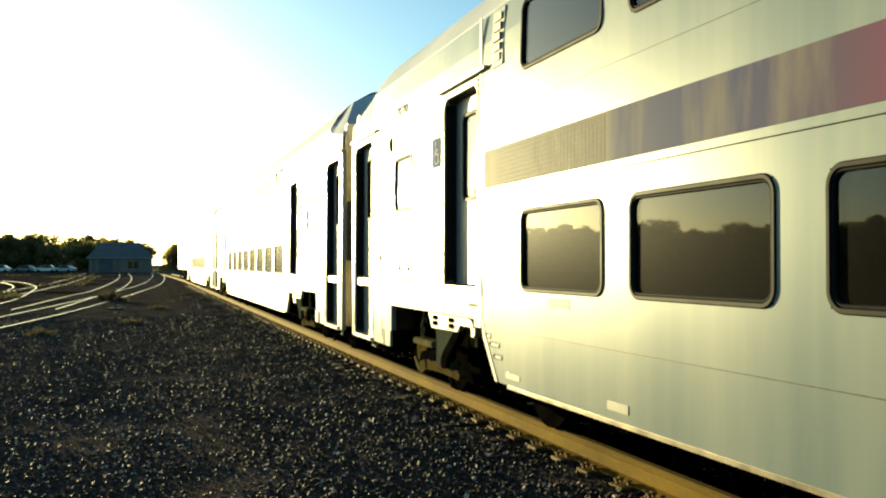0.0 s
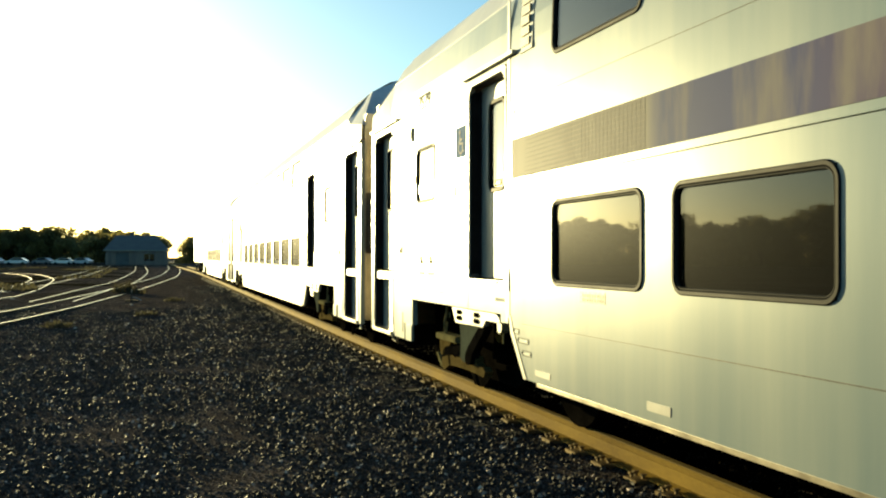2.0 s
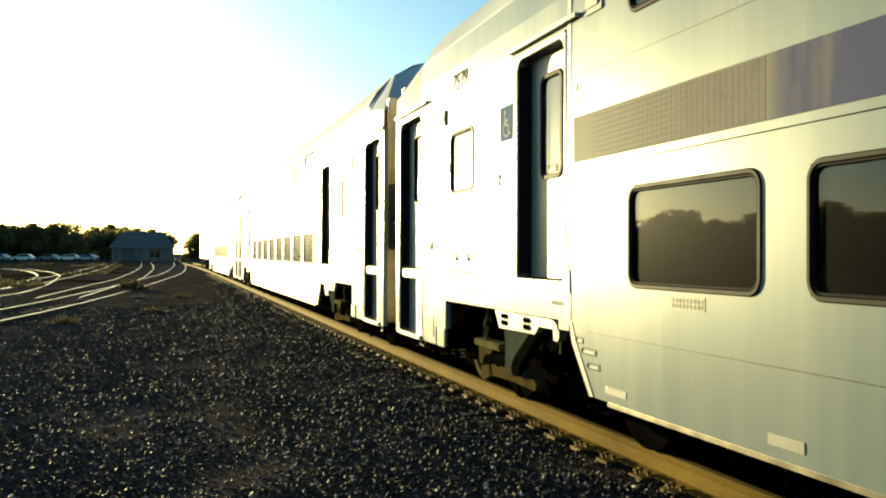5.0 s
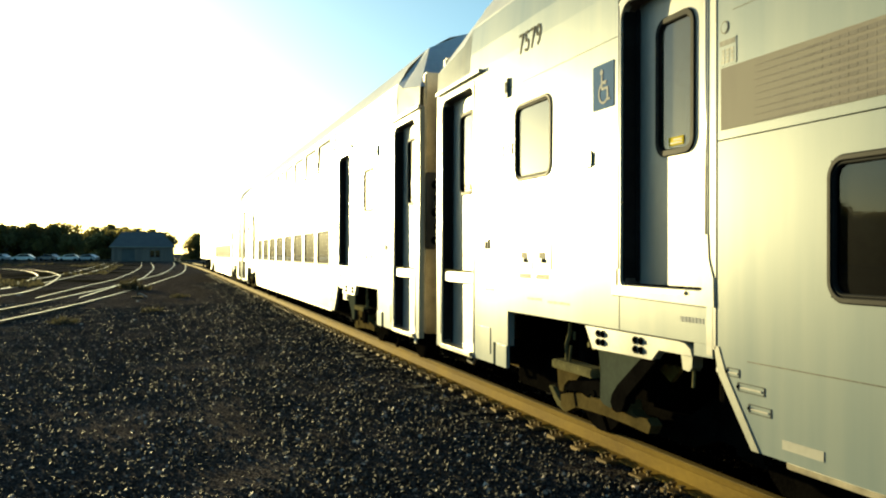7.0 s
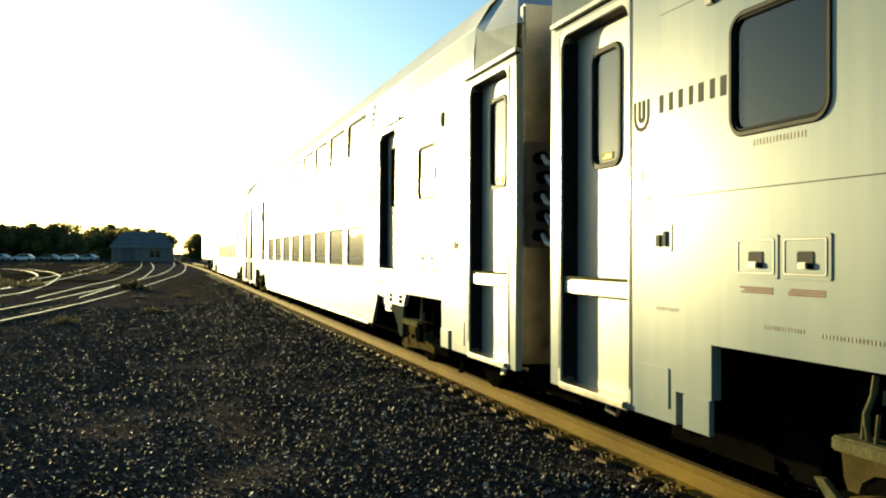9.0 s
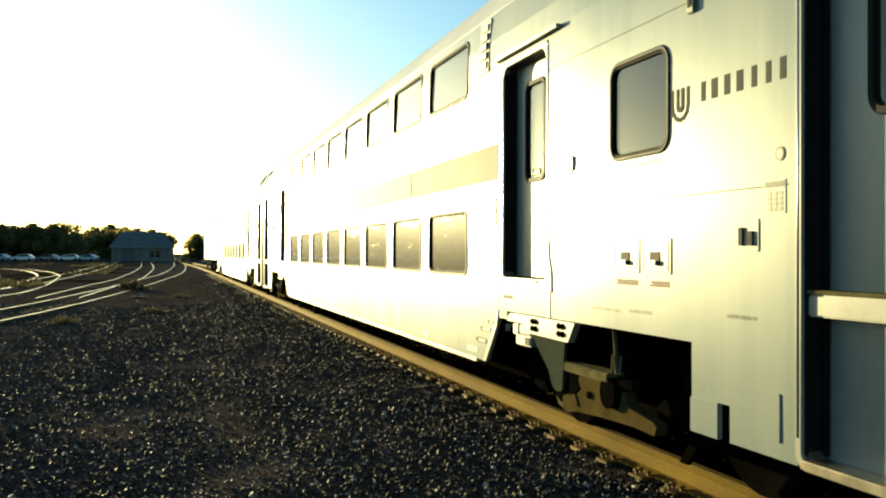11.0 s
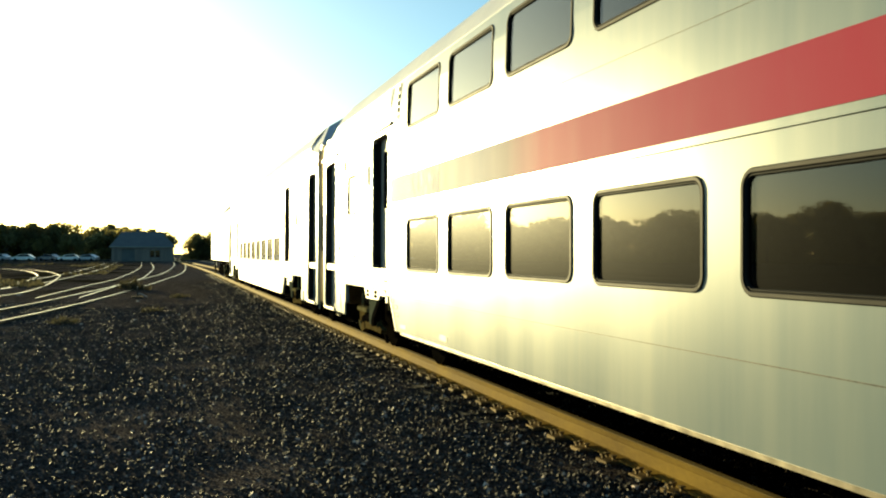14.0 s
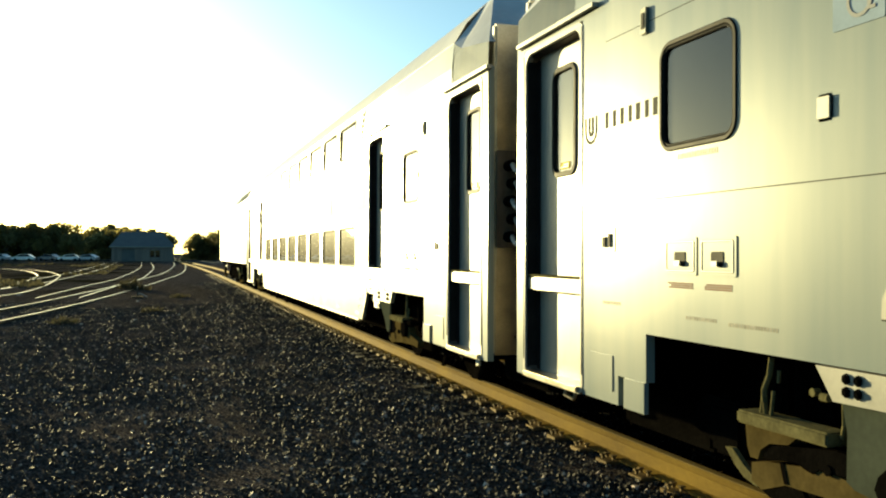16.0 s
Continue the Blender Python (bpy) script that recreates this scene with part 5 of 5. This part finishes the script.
def make_tree_line():
    rng = random.Random(11)
    line = smooth_path([(-120, 20, 0), (-122, 110, 0), (-108, 200, 0), (-72, 262, 0), (-34, 292, 0), (-6, 300, 0)], 3.6)
    for i, p in enumerate(line):
        plant(rng.randrange(4), p.x + rng.uniform(-5, 5), p.y + rng.uniform(-5, 5), rng.uniform(0.8, 1.15) * (1.15 if p.x < -60 else 0.95), rng.uniform(0, 360), 1.4)
    for k in range(16):
        plant(rng.randrange(4), -50 + 3.1 * k + rng.uniform(-1, 1), 288 + rng.uniform(-6, 6), rng.uniform(0.85, 1.12), rng.uniform(0, 360), 1.6)
    back = smooth_path([(-136, 20, 0), (-138, 120, 0), (-120, 216, 0), (-80, 276, 0), (-40, 306, 0)], 4.0)
    for p in back:
        plant(rng.randrange(4), p.x + rng.uniform(-4, 4), p.y + rng.uniform(-4, 4), rng.uniform(0.85, 1.1), rng.uniform(0, 360), 1.4)
    for k in range(11):
        plant(rng.randrange(4), -106 + 3.6 * k + rng.uniform(-1, 1), 206 + 4.6 * k + rng.uniform(-2, 2), rng.uniform(0.9, 1.15), rng.uniform(0, 360), 1.4)
    for x, y, s in ((-17, 252, 0.85), (-13.5, 250, 0.80), (-10, 256, 0.8), (-7.5, 236, 0.68), (-3.8, 240, 0.66), (-0.5, 238, 0.6), (0.6, 232, 0.5)):
        plant(rng.randrange(4), x, y, s, rng.uniform(0, 360))
    for x, y, s in ((6.4, 240, 0.5), (7.6, 236, 0.62), (9.4, 234, 0.66), (11.2, 236, 0.68), (13.0, 232, 0.7), (15.0, 230, 0.72), (17.2, 232, 0.76), (20, 226, 0.8), (23, 222, 0.85), (10.0, 242, 0.66), (14.0, 240, 0.7)):
        plant(rng.randrange(4), x, y, s, rng.uniform(0, 360), 0.6)


make_tree_line()


def make_shed():
    """A low yard building under a broad hipped roof."""
    sh = thing("yard_shed", "low brown yard building with a broad grey hipped roof", "building")
    sh.location = (-4.6, 200, GROUND_Z)
    bm = wall([-6.2, -4.2, -1.6, 1.4, 3.4, 4.6, 6.2], [0, 0.9, 2.3, 2.6, 3.1], [(-4.2, -1.6, 0, 2.6), (1.4, 3.4, 0.9, 2.3)], lambda z: 0.0, 0.2)
    bmesh.ops.rotate(bm, verts=bm.verts[:], cent=(0, 0, 0), matrix=Matrix.Rotation(radians(-90), 3, "Z"))
    part("wall", bm, M_SHED, sh)
    part("wall", boxed(6.0, 6.2, 0, 14, 0, 3.1), M_SHED, sh)
    part("wall", boxed(-6.2, -6.0, 0, 14, 0, 3.1), M_SHED, sh)
    part("wall", boxed(-6.2, 6.2, 13.8, 14.0, 0, 3.1), M_SHED, sh)
    bm = bmesh.new()
    eave = [bm.verts.new(p) for p in ((-6.7, -0.5, 3.0), (6.7, -0.5, 3.0), (6.7, 14.5, 3.0), (-6.7, 14.5, 3.0))]
    ridge = [bm.verts.new(p) for p in ((-4.4, 6.0, 6.3), (3.6, 6.0, 6.3), (3.6, 8.0, 6.3), (-4.4, 8.0, 6.3))]
    for k in range(4):
        bm.faces.new((eave[k], eave[(k + 1) % 4], ridge[(k + 1) % 4], ridge[k]))
    bm.faces.new(ridge)
    bm.faces.new(eave[::-1])
    roof = part("roof", bm, M_SHEDROOF, sh, "grey hipped roof")
    part("vent", boxed(-1.6, -0.8, 6.6, 7.4, 6.28, 6.9, bevel=0.05), M_SHEDROOF, roof)
    part("gutter", boxed(-6.7, 6.7, -0.62, -0.5, 2.95, 3.07, bevel=0.02), M_FRAME, roof)
    part("door", boxed(-4.2, -1.6, 0.12, 0.18, 0, 2.6), M_SHEDROOF, sh, "dark roller door")
    wd = part("window", boxed(1.4, 3.4, 0.12, 0.16, 0.9, 2.3), M_GLASS, sh, "dark window")
    part("frame", boxed(2.36, 2.44, 0.09, 0.13, 0.9, 2.3), M_FRAME, wd)
    part("downpipe", boxed(5.7, 5.85, -0.16, -0.02, 0, 3.0), M_FRAME, sh, "pale downpipe")


make_shed()

M_CARPAINT = mat("car_paint", (0.5, 0.5, 0.5), 0.25, 0.2, 0.05, 2, 20, 0, random_tint=0.6)


def make_car():
    car = thing("parked_car", "small parked car at the edge of the yard", "car", "parked cars")
    pr = [(-2.2, 0.35), (2.2, 0.35), (2.25, 0.75), (1.3, 0.92), (0.6, 1.42), (-1.1, 1.45), (-1.9, 0.98), (-2.25, 0.85)]
    part("body", prism(pr, -0.85, 0.85), M_CARPAINT, car)
    for s in (-1, 1):
        part("window", prism([(1.05, 0.95), (0.5, 1.36), (-1.05, 1.38), (-1.6, 1.0)], s * 0.855, s * 0.862), M_GLASS, car)
        for y in (-1.35, 1.35):
            part("wheel", cyl(bmesh.new(), (s * 0.66, y, 0.32), (s * 0.87, y, 0.32), 0.32, 16), M_RUBBER, car)
    return car


first_car = make_car()
rng = random.Random(3)
for i in range(9):
    m = pose(-15.5 - 4.3 * i + rng.uniform(-0.5, 0.5), 205 + 3.0 * (i % 3), GROUND_Z - 0.02, 0, 0, 90 + rng.uniform(-8, 8) if i % 2 else 60)
    if i:
        copy_thing(first_car, m)
    else:
        first_car.matrix_basis = m


def make_pylon(x, y, h):
    """A lattice tower with three cross arms, which shows as a reflection in the windows."""
    py = thing("lattice_pylon", "tall grey lattice power pylon beyond the yard", "pylon")
    py.location = (x, y, GROUND_Z - 0.3)

    def half(z):
        return 2.6 * (1 - z / h) + 0.35

    legs, brace, arms = bmesh.new(), bmesh.new(), bmesh.new()
    corners = ((-1, -1), (1, -1), (1, 1), (-1, 1))
    levels = [h * k / 9 for k in range(10)]
    for sx, sy in corners:
        tube(legs, [(sx * half(z), sy * half(z), z) for z in levels], 0.13, 5)
    for z0, z1 in zip(levels, levels[1:]):
        for (ax, ay), (bx, by) in zip(corners, corners[1:] + corners[:1]):
            cyl(brace, (ax * half(z0), ay * half(z0), z0), (bx * half(z1), by * half(z1), z1), 0.07, 4)
            cyl(brace, (bx * half(z0), by * half(z0), z0), (ax * half(z1), ay * half(z1), z1), 0.07, 4)
    for z, w in ((h * 0.70, 4.4), (h * 0.82, 3.8), (h * 0.94, 3.0)):
        for sx in (-1, 1):
            cyl(arms, (0, 0, z + 0.7), (sx * w, 0, z), 0.08, 4)
            cyl(arms, (0, 0, z - 0.2), (sx * w, 0, z), 0.08, 4)
            cyl(arms, (sx * w, 0, z), (sx * w, 0, z - 0.9), 0.07, 5)
    part("leg_frame", legs, M_GREYPLATE, py)
    part("bracing", brace, M_GREYPLATE, py)
    part("cross_arm", arms, M_GREYPLATE, py)


make_pylon(-104, 288, 18.5)


def make_switch_stand(x, y):
    st = thing("switch_stand", "low weathered switch stand with a pale lever beside the yard track", "switch stand")
    st.location = (x, y, GROUND_Z - 0.06)
    part("base", boxed(-0.22, 0.22, -0.11, 0.11, 0, 0.10, bevel=0.012), M_TIE, st)
    part("post", cyl(bmesh.new(), (0, 0, 0.09), (0, 0, 0.46), 0.032, 10), M_YARDRAIL, st)
    lv = tube(bmesh.new(), [(0, 0, 0.22), (0.16, -0.03, 0.19), (0.36, -0.05, 0.07)], 0.018, 8)
    part("lever", lv, M_STEEL, st, "worn steel lever")
    part("target", prism([(-0.07, 0.38), (0.07, 0.38), (0.07, 0.50), (-0.07, 0.50)], -0.006, 0.006), M_FRAME, st, "small pale target plate")


make_switch_stand(-1.02, 36.0)


def make_scrap(x, y, r, seed):
    """A pale lump of stone lying on the dark ballast."""
    rs = random.Random(seed)
    bm = bmesh.new()
    bmesh.ops.create_icosphere(bm, subdivisions=1, radius=r)
    for v in bm.verts:
        v.co = Vector((v.co.x * rs.uniform(0.8, 1.3), v.co.y * rs.uniform(0.8, 1.2), v.co.z * rs.uniform(0.5, 0.8)))
    ob = part("pale_stone", bm, M_WHITE, None)
    ob.location = (x, y, GROUND_Z - 0.07 + r * 0.4)
    tagged(ob, "pale lump of stone on the dark ballast", "stone", "pale stones")


for i, (x, y, r) in enumerate(((-5.6, 39.5, 0.10), (-4.6, 37.5, 0.08), (-0.75, 24.6, 0.05), (-0.95, 33.8, 0.07), (-2.3, 25.0, 0.045), (-1.95, 23.5, 0.04), (0.35, 26.5, 0.04))):
    make_scrap(x, y, r, i)


def make_weed(x, y, h, seed):
    rng = random.Random(seed)
    verts, faces = [], []
    for _ in range(90):
        a, r = rng.uniform(0, 6.28), rng.uniform(0, 0.35)
        p = Vector((math.cos(a) * r, math.sin(a) * r, -0.03))
        tip = p + Vector((rng.uniform(-0.2, 0.2), rng.uniform(-0.2, 0.2), h * rng.uniform(0.4, 1.0)))
        w = Vector((rng.uniform(-1, 1), rng.uniform(-1, 1), 0)).normalized() * rng.uniform(0.012, 0.03)
        mid = (p + tip) / 2 + Vector((rng.uniform(-0.06, 0.06), rng.uniform(-0.06, 0.06), 0))
        i = len(verts)
        verts += [p - w * 0.5, p + w * 0.5, mid + w, mid - w, tip]
        faces += [(i, i + 1, i + 2, i + 3), (i + 3, i + 2, i + 4)]
    me = bpy.data.meshes.new("weed")
    me.from_pydata([tuple(v) for v in verts], [], faces)
    me.materials.append(M_GRASS)
    ob = new("weed", me)
    ob.location = (x, y, GROUND_Z - 0.05)
    tagged(ob, "tuft of dry green weeds beside a yard rail", "plant", "weeds")


for i, (x, y, h) in enumerate(((-1.4, 44.5, 0.75), (-1.9, 45.2, 0.6), (-1.0, 43.6, 0.4), (-0.4, 28, 0.2), (-2.4, 24, 0.2), (0.5, 36, 0.25))):
    make_weed(x, y, h, i)


def make_grass():
    """Dry grass between the yard tracks, as one mass of blades."""
    rng = np.random.RandomState(21)
    n = 9000
    y = 48 + 150 * rng.rand(n) ** 1.2
    x = -0.02 * y - 3 - 0.28 * y * rng.rand(n)
    clump = np.array([noise.noise((a * 0.12, b * 0.05, 9.0)) for a, b in zip(x, y)])
    keep = clump > 0.10
    x, y = x[keep], y[keep]
    n = len(x)
    h = (0.06 + 0.20 * rng.rand(n))[:, None]
    a = rng.rand(n) * 6.283
    w = np.stack([np.cos(a), np.sin(a), 0 * a], 1) * (0.06 + 0.10 * rng.rand(n))[:, None]
    p = np.stack([x, y, np.full(n, GROUND_Z - 0.04)], 1)
    tip = p + np.concatenate([(rng.rand(n, 2) - 0.5) * 0.2, h], 1)
    verts = np.stack([p - w, p + w, tip + w * 0.4, tip - w * 0.4], 1).reshape(-1, 3)
    faces = np.arange(4 * n).reshape(-1, 4)
    me = bpy.data.meshes.new("grass")
    me.from_pydata(verts.tolist(), [], faces.tolist())
    me.materials.append(M_GRASS)
    tagged(new("grass", me), "patches of dry grass between the yard tracks", "grass", kind="stuff")


make_grass()
make_ballast()
make_ties()


# ---------- motion ----------
TRAVEL = [(0.0, -0.42), (0.5, -0.353), (1.0, -0.282), (1.5, -0.204), (2.0, -0.112), (2.5, -0.001), (3.0, 0.133),
          (3.5, 0.293), (4.0, 0.481), (4.5, 0.702), (5.0, 0.967), (5.5, 1.295), (6.0, 1.701), (6.5, 2.19),
          (7.0, 2.752), (7.5, 3.373), (8.0, 4.064), (8.5, 4.849), (9.0, 5.742), (9.5, 6.749), (10.0, 7.869),
          (10.5, 9.104), (11.0, 10.456), (11.5, 11.924), (12.0, 13.506), (12.5, 15.2), (13.0, 17.017), (13.5, 18.96),
          (14.0, 21.065), (14.5, 23.29), (15.0, 25.626), (15.5, 28.067), (16.0, 30.609)]
JOINT = 12.366                        # where the first two coaches meet when the travel is nil


def travel(t):
    """Distance run at t, smooth between the rows."""
    ts = [a for a, _ in TRAVEL]
    i = max(0, min(len(ts) - 2, int(t / 0.5)))
    p = [TRAVEL[max(0, min(len(ts) - 1, k))][1] for k in (i - 1, i, i + 1, i + 2)]
    u = (t - ts[i]) / 0.5
    return 0.5 * (2 * p[1] + (p[2] - p[0]) * u + (2 * p[0] - 5 * p[1] + 4 * p[2] - p[3]) * u * u + (3 * p[1] - p[0] - 3 * p[2] + p[3]) * u ** 3)


def motions():
    fronts = [(coach_a, JOINT - LENGTH), (coach_b, JOINT), (coach_c, JOINT + LENGTH), (loco, JOINT + 2 * LENGTH)]
    for ob, y in fronts:
        walk(ob, [(t, pose(TRACK_X, y - s, 0)) for t, s in TRAVEL])
        for w in [c for c in ob.children if c.name.startswith("wheelset")]:
            loc, r = w.location.copy(), w.location.z
            walk(w, [(k / 10, pose(*loc, rx=math.degrees(travel(k / 10) / r))) for k in range(0, 161)])


motions()
